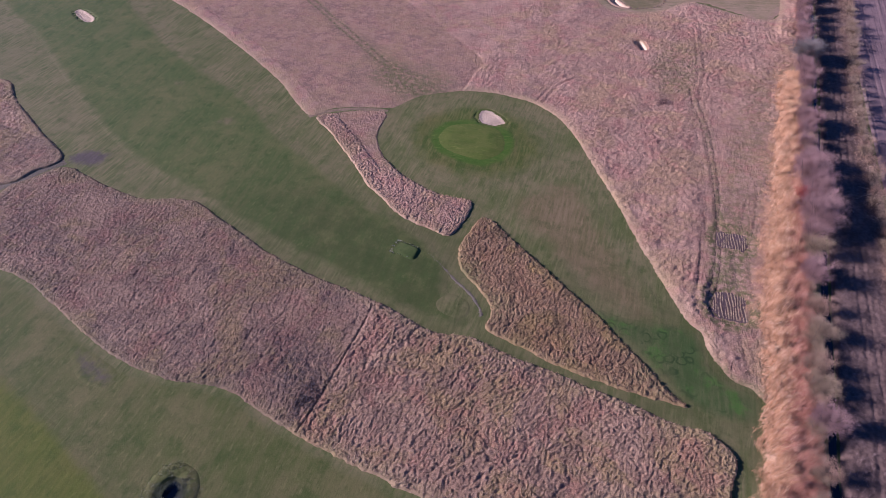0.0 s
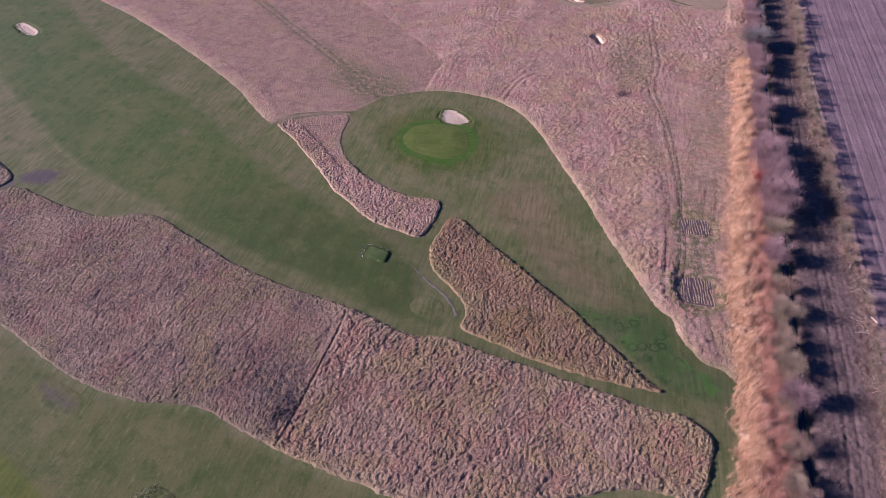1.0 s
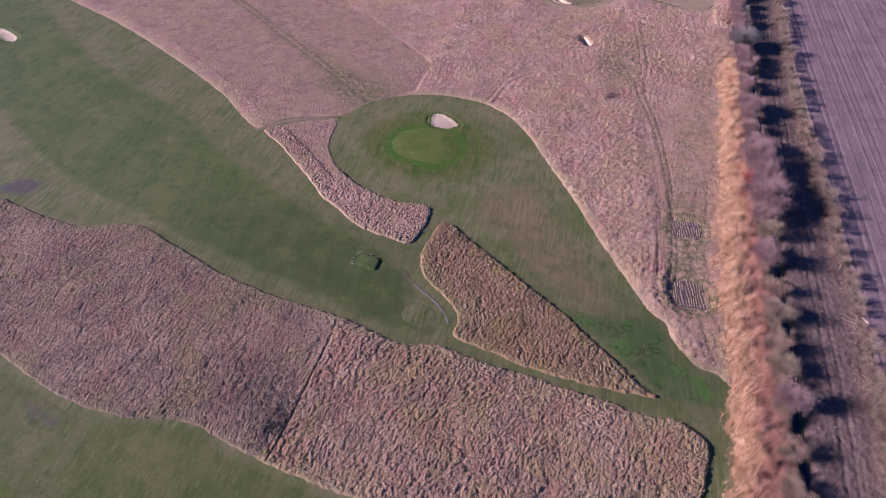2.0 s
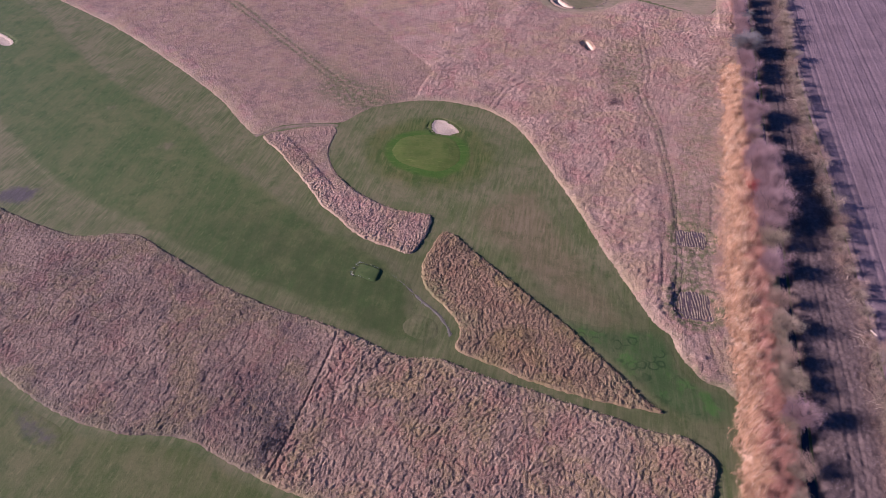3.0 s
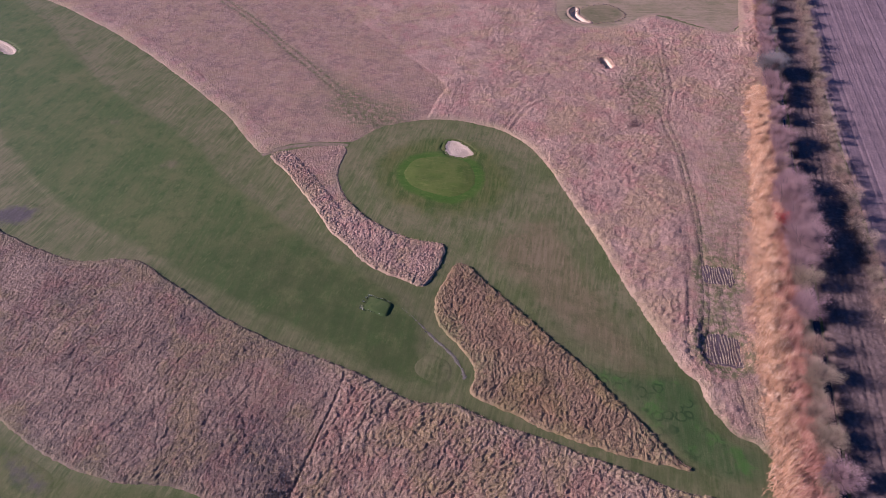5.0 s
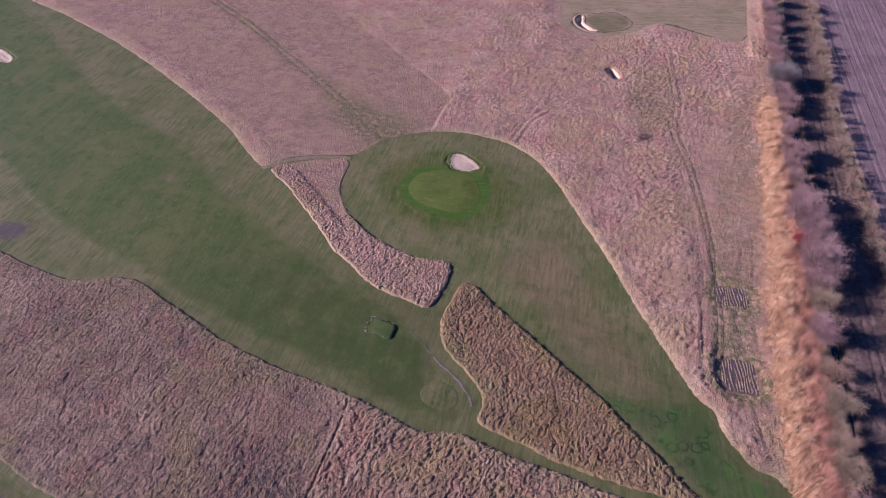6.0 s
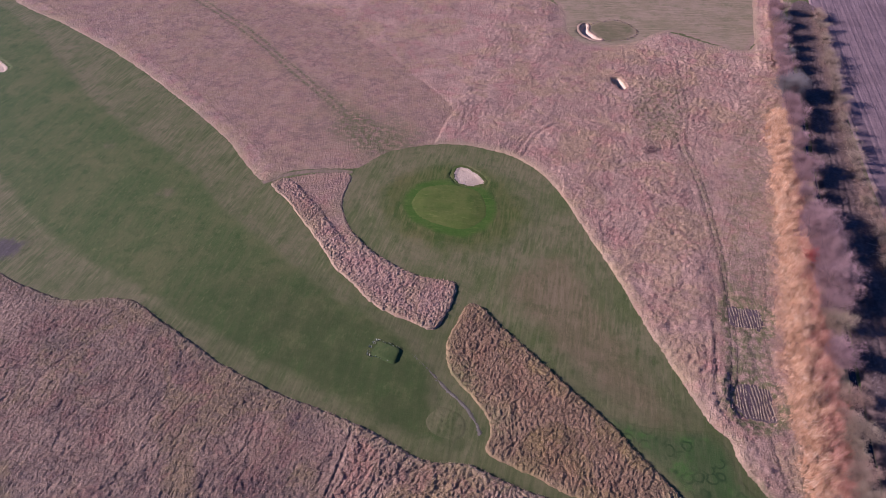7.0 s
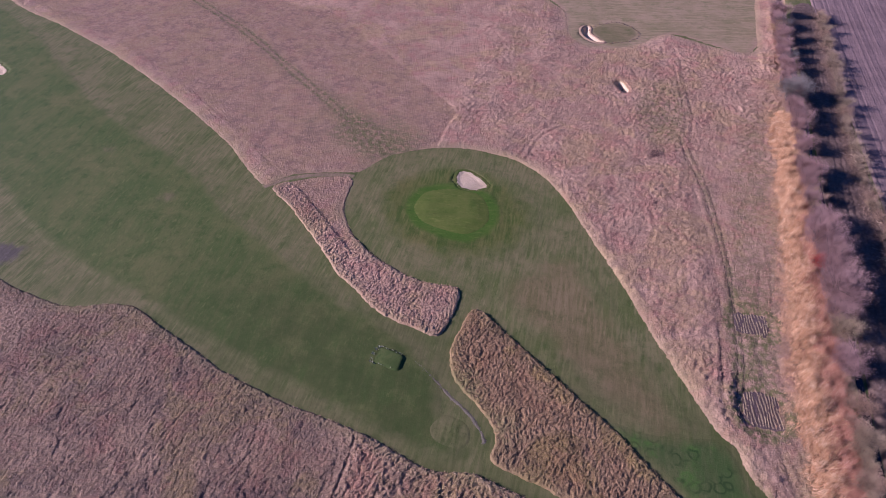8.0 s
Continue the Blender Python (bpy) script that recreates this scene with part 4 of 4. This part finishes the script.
def shrub(name, seed, wide, high, material, label, twig_count=2400, arch=0.0, full=0.3):
    """A leafless shrub: stems from one stool, limbs, and a crown of fine twigs."""
    rng = random.Random(seed)
    npr = np.random.RandomState(seed)
    top = tagged(new(name), label, "shrub")
    bm = bmesh.new()
    heads = []
    for s in range(7):
        a = s * 0.9 + rng.random()
        out = rng.uniform(0.15, 0.42) * wide
        p0 = Vector((math.cos(a) * 0.15, math.sin(a) * 0.15, -0.15))
        p1 = Vector((math.cos(a) * out * 0.4, math.sin(a) * out * 0.4, high * rng.uniform(0.35, 0.5)))
        p2 = Vector((math.cos(a) * out, math.sin(a) * out, high * rng.uniform(0.7, 0.92)))
        tube(bm, p0, p1, 0.1, 0.07)
        tube(bm, p1, p2, 0.07, 0.03)
        heads.append(p2)
        for _ in range(3):
            b = a + rng.uniform(-1.1, 1.1)
            q = p1.lerp(p2, rng.random()) + Vector((math.cos(b), math.sin(b), 0.35)) * wide * rng.uniform(0.1, 0.25)
            tube(bm, p1.lerp(p2, rng.uniform(0, 0.5)), q, 0.045, 0.02, 4)
            heads.append(q)
    part("trunk", (bm, BARK), top)
    heads = np.array([tuple(h) for h in heads])
    n = twig_count
    limb = heads[npr.randint(0, len(heads), n)] + npr.normal(0, 1, (n, 3)) * (wide * 0.1, wide * 0.1, high * 0.1)
    ball = npr.normal(0, 1, (n, 3))
    ball /= np.linalg.norm(ball, axis=1)[:, None]
    lump = 0.8 + 0.35 * np.sin(ball[:, 0] * 5 + seed) * np.cos(ball[:, 1] * 4 + seed * 2) + 0.2 * np.sin(ball[:, 2] * 7 + seed)
    ball = ball * (npr.uniform(0.2, 1, n) ** 0.4 * lump)[:, None] * (wide * 0.44, wide * 0.44, high * 0.4) + (0, 0, high * 0.55)
    base = np.where((npr.random_sample(n) < full)[:, None], ball, limb)
    base[:, 2] = np.clip(base[:, 2], 0.08 * high, high)
    away = base - np.array([0, 0, high * 0.35])
    away /= np.linalg.norm(away, axis=1)[:, None]
    away = away + npr.normal(0, 0.5, (n, 3)) + (0, 0, 0.3 - arch)
    away /= np.linalg.norm(away, axis=1)[:, None]
    tip = base + away * (npr.uniform(0.25, 0.8, n) * high * 0.13)[:, None]
    me = blade_mesh("twigs", base, tip, npr.uniform(0.04, 0.085, n), material)
    part("crown", me, top, "")
    return top


def place(ob, x, y, size, turn):
    ob.matrix_basis = pose(x, y, float(lay(np.array([x]), np.array([y]))[0]), 0, 0, turn) @ Matrix.Scale(size, 4)


KINDS = {
    "mauve": [shrub("hedge_shrub", 100 + i, 7.0, 6.4, MAUVE, "leafless purple-mauve shrub in the hedge", 8000, full=0.7) for i in range(3)],
    "olive": [shrub("hedge_shrub", 110 + i, 5.6, 5.0, OLIVE, "leafless olive-green shrub in the hedge", 5000, full=0.45) for i in range(3)],
    "tan": [shrub("hedge_shrub", 120 + i, 5.2, 4.4, TAN, "leafless tan shrub among the reeds", 4200, full=0.6) for i in range(3)],
    "grey": [shrub("hedge_shrub", 130 + i, 7.5, 5.4, GREY, "leafless grey shrub at the hedge end", 8500, full=0.65) for i in range(2)],
    "red": [shrub("hedge_shrub", 140, 3.4, 3.2, RED, "red-stemmed dogwood shrub in the hedge", 5000, full=0.6)],
    "low": [shrub("field_shrub", 150 + i, 3.6, 2.9, OLIVE, "sparse olive shrub on the field bank", 2200, 0.3) for i in range(3)],
    "lowtan": [shrub("field_shrub", 160 + i, 3.4, 2.6, TAN, "pale tan scrub on the field bank", 2200, 0.5) for i in range(3)],
}
HEDGE = [("mauve", 38, 146, 1.3), ("mauve", 40.2, 128.5, 1.4), ("olive", 40.8, 117.5, 1.1), ("mauve", 40.4, 108.5, 0.95), ("tan", 42.5, 99.5, 0.9), ("olive", 42, 92.5, 1.0),
         ("tan", 42, 83.5, 0.95), ("olive", 43, 79, 0.85), ("mauve", 43.2, 71, 0.9), ("tan", 43.6, 61, 0.85), ("tan", 43.4, 51, 0.95), ("olive", 43, 42, 1.1), ("mauve", 43, 32, 1.0),
         ("red", 37.9, 138, 1.15), ("mauve", 38, 152, 0.8), ("olive", 39.5, 156, 0.75), ("mauve", 37.6, 162, 0.75), ("tan", 38, 169, 0.7), ("mauve", 37, 176, 0.6), ("tan", 37.5, 186, 0.5),
         ("tan", 37.5, 196, 0.5), ("grey", 35.2, 215, 1.45), ("mauve", 36, 206.5, 0.95), ("grey", 37.5, 219, 1.1), ("grey", 38, 226, 0.75), ("mauve", 37.5, 234, 0.7), ("grey", 37, 243, 0.8),
         ("olive", 36.5, 252, 0.8), ("mauve", 36, 261, 0.9), ("grey", 36, 271, 0.9), ("mauve", 36, 282, 0.9), ("mauve", 40.3, 135.5, 1.1), ("mauve", 40.2, 122.5, 0.95), ("tan", 40.5, 112.5, 0.7), ("mauve", 40.6, 140.5, 1.15), ("mauve", 40, 152.5, 1.0), ("mauve", 42, 126.5, 1.05), ("mauve", 41.6, 133, 1.0), ("mauve", 41.2, 144.5, 1.0)]
spin = random.Random(5)
for step in range(96):
    y = 22 + step * 2.75 + spin.uniform(-1, 1)
    HEDGE.append((spin.choice(["tan", "olive", "tan"] if y < 104 else ["tan", "mauve", "tan"] if y < 155 else ["mauve", "mauve", "tan"]), 42.6 - 0.04 * (y - 60) + spin.uniform(-0.9, 0.6), y, spin.uniform(0.45, 0.8) * (1.0 if y < 155 else 1.15)))
used_kinds = {k: 0 for k in KINDS}


def stand(kind, x, y, size, group):
    made = KINDS[kind]
    i = used_kinds[kind]
    used_kinds[kind] += 1
    ob = made[i] if i < len(made) else copy_thing(made[i % len(made)], Matrix())
    place(ob, x, y, size, spin.uniform(0, 360))
    tagged(ob, group=group)


for kind, x, y, size in HEDGE:
    stand(kind, x, y, size, "shrubs of the ditch hedge")
BANK = curve([(51.2, 290), (51.7, 237), (51.9, 202), (53, 181), (55.2, 155), (55.6, 144), (57, 133), (57.6, 122), (58.8, 111), (59.6, 102), (59.4, 91), (59.4, 84), (59.8, 74), (59.6, 62), (59.8, 40)], False, 8)
run = np.concatenate([[0], np.cumsum(np.linalg.norm(np.diff(BANK, axis=0), axis=1))])
way = np.gradient(BANK, axis=0)
side = np.stack([-way[:, 1], way[:, 0]], 1) / np.linalg.norm(way, axis=1)[:, None]
VERGE = np.vstack([BANK + side * 1.8, (BANK - side * 2.6)[::-1]])
x, y, d = scattered(VERGE, 20, -1.2)
ok = d + 2.4 * (bumps(x, y, 1.8, 55, 2) - 0.5) + 1.6 * (bumps(x, y, 6, 56) - 0.5) > 0.0
x, y, d = x[ok], y[ok], d[ok]
long = np.random.uniform(0.3, 0.9, len(x)) * (0.3 + 1.2 * bumps(x, y, 1.3, 57, 2))
lean = 1.0 + 4 * (bumps(x, y, 2, 58) - 0.5) + np.random.normal(0, 0.7, len(x))
base = np.stack([x, y, strip_height(x, y, np.full(len(x), 2.0)) - 0.05], 1)
tip = base + np.stack([np.cos(lean) * long * 0.7, np.sin(lean) * long * 0.7, long * 0.7], 1)
verge = tagged(new("bank_grass", blade_mesh("bank_grass", base, tip, np.random.uniform(0.05, 0.1, len(x)), blades("bank_straw", (0.28, 0.185, 0.125), (0.17, 0.108, 0.077), (0.46, 0.33, 0.23)))), "tangled pinkish straw grass along the field bank", "grass", kind="stuff")
s = 2.0
while s < run[-1]:
    x, y = np.interp(s, run, BANK[:, 0]), np.interp(s, run, BANK[:, 1])
    stand(spin.choice(["low", "low", "lowtan"]), x + spin.uniform(-0.9, 0.9), y, spin.uniform(0.75, 1.35), "shrubs of the field bank")
    s += spin.uniform(2.0, 4.6)

# ---- small things ----
tee = tagged(new("tee_box"), "small raised tee with pale tufts round its edge", "tee")
TEE = curve([(-52.3, 77.3), (-52.2, 79.2), (-51.8, 81), (-49, 81), (-46.2, 80.6), (-45.8, 79), (-46, 77.1), (-49, 77.1)])
part("tee_top", sheet("tee_top", TEE, 0.3, lambda x, y, d: lay(x, y) + 0.45 * ramp(d, -0.5, 0.35) * ramp(x, -54, -46.5) - 0.06, TEE_TURF, 0.5), tee)


def tuft(name, x, y, z, count, reach, high, width, material, parent, seed):
    """A clump of blades from one root."""
    npr = np.random.RandomState(seed)
    a = npr.uniform(0, 6.283, count)
    out = npr.uniform(0.2, 1, count) * reach
    base = np.stack([x + 0.3 * out * np.cos(a), y + 0.3 * out * np.sin(a), np.full(count, z - 0.05)], 1)
    tip = np.stack([x + out * np.cos(a), y + out * np.sin(a), z + high * npr.uniform(0.5, 1, count)], 1)
    return part(name, blade_mesh(name, base, tip, npr.uniform(0.6, 1.2, count) * width, material), parent)


def low(x, y):
    return float(lay(np.array([x]), np.array([y]))[0])


for i, k in enumerate(range(0, len(TEE), 1)):
    x, y = TEE[k] + np.array([spin.uniform(-0.25, 0.25), spin.uniform(-0.25, 0.25)])
    if spin.random() < 0.8 and x < -46.3:
        big = 1.9 if x < -51.3 else 0.75
        tuft("pale_tuft", x, y, low(x, y) + 0.35 * float(ramp(x, -54, -46.5)), 16, 0.3 * big, 0.16 * big, 0.11, PALE_TUFT, tee, 300 + i)

gravel = tagged(new("stone_path"), "narrow worn path edged with pale broken stones", "path", kind="structure")
PATHWAY = curve([(-42.8, 80.2), (-38.6, 78.1), (-34, 75.4), (-28.9, 72.8), (-25.8, 70.2), (-24.4, 68.4)], False, 8)
band = np.vstack([PATHWAY + (0.12, 0.2), PATHWAY[::-1] - (0.12, 0.2)])
part("path_bed", sheet("path_bed", band, 0.2, lambda x, y, d: lay(x, y) + 0.07 - 0.12 * (1 - ramp(d + 0.55 * (bumps(x, y, 0.9, 91) - 0.5), -0.12, 0.12)), DUST, 0.3), gravel)

cube = bmesh.new()
bmesh.ops.create_icosphere(cube, subdivisions=1, radius=0.2)
for v in cube.verts:
    v.co = Vector((v.co.x * 1.2, v.co.y * 0.9, v.co.z * 0.6)) * (0.8 + 0.4 * noise.random())
stone_mesh = bpy.data.meshes.new("stone")
cube.to_mesh(stone_mesh)
cube.free()
stone_mesh.materials.append(STONE)
for i in range(70):
    x, y = PATHWAY[spin.randrange(len(PATHWAY))] + np.array([spin.gauss(0, 0.3), spin.gauss(0, 0.3)])
    st = part("stone", stone_mesh, gravel)
    st.matrix_basis = pose(x, y, low(x, y) + 0.06, 0, 0, spin.uniform(0, 360)) @ Matrix.Scale(spin.uniform(0.18, 0.42), 4)

# two small plots of bare soil with rows of stubble
PLOTS = [(curve([(19.5, 116.6), (26.2, 118.3), (26.8, 114.4), (26.4, 112.4), (19.7, 111.3)], True, 1), "bare dark plot with rows of pale stubble"), (curve([(21, 95.6), (23, 97.4), (27.7, 97.4), (29.1, 90.4), (22.9, 89.3), (21.4, 91.2)], True, 1), "dark soil plot with close rows of stubble")]
for loop, label in PLOTS:
    plot = tagged(new("stubble_plot"), label, "plot", group="stubble plots in the rough")
    part("soil", sheet("soil", loop, 0.35, lambda x, y, d: lay(x, y) + 0.14 * ramp(d + 1.4 * (bumps(x, y, 1.3, 73) - 0.5), -0.3, 0.2) - 0.07 + 0.12 * (bumps(x, y, 0.6, 71) - 0.4), SOIL, 0.4), plot)
    mid = loop.mean(0)
    rows = []
    for row in range(-11, 12):
        along = np.linspace(-6, 6, 700) + np.random.uniform(-0.1, 0.1, 700)
        x = mid[0] + row * 0.62 + along * 0.2 + 0.14 * np.sin(along * 0.7 + row) + np.random.normal(0, 0.06, 700)
        y = mid[1] - along * 0.98
        ok = (inside(loop, x, y) > 0.1) & (bumps(x, y, 1.4, 72 + row) > 0.36)
        rows.append(np.stack([x[ok], y[ok], lay(x[ok], y[ok])], 1))
    base = np.concatenate(rows)
    k = len(base)
    tip = base + np.stack([np.random.normal(0.02, 0.06, k), np.random.normal(0.1, 0.12, k), np.random.uniform(0.08, 0.3, k)], 1)
    tagged(part("stubble", blade_mesh("stubble", base, tip, np.random.uniform(0.07, 0.16, k), STUBBLE), plot, "close rows of pale dry stalks"), kind="stuff")

# bramble clump, tussocks round the far green, rim of the pond
bramble = shrub("bramble_bush", 170, 4.2, 1.3, BRAMBLE, "low dark red-brown bramble clump in the rough", 2600, 0.8)
place(bramble, -3.2, 169.8, 1.0, 20)
ring = curve([(-34.8, 244), (-32.4, 250.4), (-26.4, 254.8), (-20.6, 253.2), (-16.3, 248), (-18.1, 241.4), (-23.9, 237), (-28, 236.4)])
for i in range(len(ring)):
    x, y = ring[i] + np.array([spin.uniform(-0.5, 0.5), spin.uniform(-0.5, 0.5)])
    if x < -31 and y < 243:
        continue
    clump = tagged(new("grass_clump"), "dark grass tussock at the far green's edge", "grass clump", "tussocks round the far green")
    tuft("blades", x, y, low(x, y) + 0.04, 34, 0.45, 0.4, 0.14, MUTED if i % 3 else BLADE, clump, 400 + i)
ring_green = new("far_green", sheet("far_green", ring, 0.6, flat(0.09, 0.4), FAR_PUTT, 0.6))
tagged(ring_green, "oval olive-green putting green far off", "golf green", kind="structure")

# hollow with dark water near the lower edge
hollow = tagged(new("pond"), "small dark pond in a grassy hollow", "pond")
part("bank", sheet("bank", POND, 0.4, lambda x, y, d: lay(x, y) + 0.06 - 1.5 * ramp(d, -0.4, 1.0) + (0.35 * tussocks(x, y, 0.8, 81)) * np.exp(-((d + 1.2) / 1.1) ** 2) - 0.2 * (1 - ramp(d, -3.2, -2.4)), POND_BANK, 3.0), hollow)
x, y, d = scattered(POND, 220, -3.2)
ok = (d < 1.1) & (np.random.random(len(x)) < 1.3 * np.exp(-((d + 0.4) / 1.4) ** 2) * ramp(bumps(x, y, 1.4, 83), 0.3, 0.6))
x, y, d = x[ok], y[ok], d[ok]
base = np.stack([x, y, lay(x, y) + 0.05], 1)
tip = base + np.stack([np.random.normal(0.05, 0.2, len(x)), np.random.normal(0.05, 0.2, len(x)), np.random.uniform(0.15, 0.5, len(x))], 1)
tagged(part("rush_stand", blade_mesh("rush_stand", base, tip, np.random.uniform(0.03, 0.07, len(x)), blades("grey_green_rushes", (0.27, 0.28, 0.16), (0.13, 0.15, 0.07), (0.46, 0.45, 0.33))), hollow, "grey-green rushes round the pond"), kind="stuff")
part("water", sheet("water", POND, 0.6, lambda x, y, d: x * 0 - 0.75, WATER, 0.2), hollow)

# low hummock of coarse green grass beside the stone path
mound = tagged(new("grass_mound"), "low hummock of coarse mottled green grass", "grass")
MX, MY = -31.4, 68.1
MOUND = curve([(MX - 4.2, MY), (MX - 2.8, MY + 2.7), (MX, MY + 3.3), (MX + 3, MY + 2.4), (MX + 4.2, MY - 0.3), (MX + 2.8, MY - 2.6), (MX - 0.4, MY - 3.2), (MX - 3.2, MY - 2.2)])


def mound_height(x, y, d):
    rise = ramp(d, 0.2, 3.2) * (0.03 + 0.08 * tussocks(x, y, 0.8, 95))
    return lay(x, y) + 0.055 - 0.12 * (1 - ramp(d, -0.6, 0.6)) + rise


part("turf", sheet("turf", MOUND, 0.25, mound_height, MOUND_TURF, 0.6), mound)
x, y, d = scattered(MOUND, 7.0)
ok = np.random.random(len(x)) < ramp(d, 0.3, 2.4) * ramp(bumps(x, y, 1.5, 96), 0.35, 0.6)
x, y, d = x[ok], y[ok], d[ok]
turns, long = np.random.uniform(0, 6.28, len(x)), np.random.uniform(0.15, 0.4, len(x))
base = np.stack([x, y, mound_height(x, y, d) - 0.04], 1)
tip = base + np.stack([np.cos(turns) * long * 0.7, np.sin(turns) * long * 0.7, long * 0.6], 1)
part("blades", blade_mesh("blades", base, tip, np.random.uniform(0.06, 0.12, len(x)), blades("coarse_grass", (0.09, 0.115, 0.03), (0.055, 0.072, 0.018), (0.16, 0.155, 0.065))), mound, "coarse green and straw blades")

# worn bare patches in the turf
for cx, cy, rx, ry, turn in ((-152, 73.5, 7.5, 5.5, 20), (-127, 105, 4.4, 4, 25), (-93, 22.6, 8.5, 3.4, -10), (-157, 117, 4, 3.4, 0)):
    a = np.linspace(0, 2 * math.pi, 13)[:-1]
    r = np.array([spin.uniform(0.85, 1.12) for _ in a])
    c, n_ = math.cos(radians(turn)), math.sin(radians(turn))
    ex, ey = rx * r * np.cos(a), ry * r * np.sin(a)
    worn = new("worn_patch", sheet("worn_patch", curve(np.stack([cx + c * ex - n_ * ey, cy + n_ * ex + c * ey], 1)), 0.5, flat(0.06, 1.2), DRY if cx > -140 and cy > 50 or cy > 110 else (WORN if cy > 50 else WORN_NEAR), 0.5))
    tagged(worn, "greyish worn patch with thin grass", "bare patch", kind="structure")


# cut branches heaped on the field bank
def brush_pile(seed, reach, count, material, label):
    rng = random.Random(seed)
    pile = tagged(new("brush_pile"), label, "brush pile")
    for i in range(count):
        bm = bmesh.new()
        a = rng.uniform(0, 6.283)
        p = Vector((rng.uniform(-0.5, 0.5) * reach, rng.uniform(-0.5, 0.5) * reach, rng.uniform(0.05, 0.45)))
        thick = rng.uniform(0.016, 0.04)
        for k in range(5):
            a += rng.uniform(-0.5, 0.5)
            q = p + Vector((math.cos(a), math.sin(a), rng.uniform(-0.1, 0.35) - 0.08 * k)) * reach * 0.13
            tube(bm, p, q, thick * (1 - k * 0.17), thick * (0.83 - k * 0.17), 4)
            for _ in range(2):
                b = a + rng.choice((-1, 1)) * rng.uniform(0.4, 1.0)
                tube(bm, q, q + Vector((math.cos(b), math.sin(b), rng.uniform(-0.2, 0.5))) * reach * rng.uniform(0.06, 0.14), thick * 0.5, thick * 0.2, 3)
            p = q
        part("branch", (bm, material), pile)
    return pile


piles = [brush_pile(500 + i, 3.6, 40, TAN if i % 2 else CUT, "tangled heap of pale cut branches on the bank") for i in range(3)]
for i, (x, y) in enumerate([(56.4, 137), (58.2, 118), (59.6, 106), (55.2, 147), (53.6, 176), (59.5, 95), (59.8, 80), (60.2, 68), (54.6, 160), (52.6, 190)]):
    ob = piles[i] if i < 3 else copy_thing(piles[i % 3], Matrix())
    place(ob, x, y, spin.uniform(0.75, 1.1), spin.uniform(0, 360))
    tagged(ob, group="brush piles on the field bank")
for x, y, turn, long in ((55.6, 143.6, 30, 1.0), (57.6, 112.5, 75, 1.2), (60.4, 98.5, -50, 1.6), (59.2, 126.5, 10, 0.9), (60.8, 73, -65, 1.8), (60, 86, 40, 1.0)):
    bm = bmesh.new()
    tube(bm, Vector((0, 0, 0.16)), Vector((long, 0, 0.2)), 0.16, 0.14, 8)
    bmesh.ops.holes_fill(bm, edges=bm.edges)
    me = bpy.data.meshes.new("log")
    bm.to_mesh(me)
    bm.free()
    me.materials.append(CUT)
    log = tagged(new("log", me), "short pale freshly cut log on the bank", "log", "cut logs on the field bank")
    log.matrix_basis = pose(x, y, low(x, y) + 0.1, 0, 0, turn)

# dark dead weeds by the ditch in the near rough
weeds = tagged(new("dead_weeds"), "patch of dark dead weeds beside the ditch", "weeds", kind="stuff")
count = 6400
y = 36 + np.random.normal(0, 3.6, count)
x = -47.9 - 0.05 * (y - 35) + np.random.normal(0, 1.25, count)
ok = (bumps(x, y, 1.1, 97, 2) > 0.42) & (y > 30.0) & (y < 46) & (x < -46.2)
x, y, count = x[ok], y[ok], int(ok.sum())
base = np.stack([x, y, lay(x, y) + 0.05], 1)
tip = base + np.stack([np.random.normal(0.1, 0.3, count), np.random.normal(0.1, 0.3, count), np.random.uniform(0.3, 0.9, count)], 1)
part("stems", blade_mesh("stems", base, tip, np.random.uniform(0.06, 0.13, count), blades("dark_weed_stems", (0.16, 0.13, 0.125), (0.055, 0.046, 0.05), (0.42, 0.37, 0.34))), weeds)
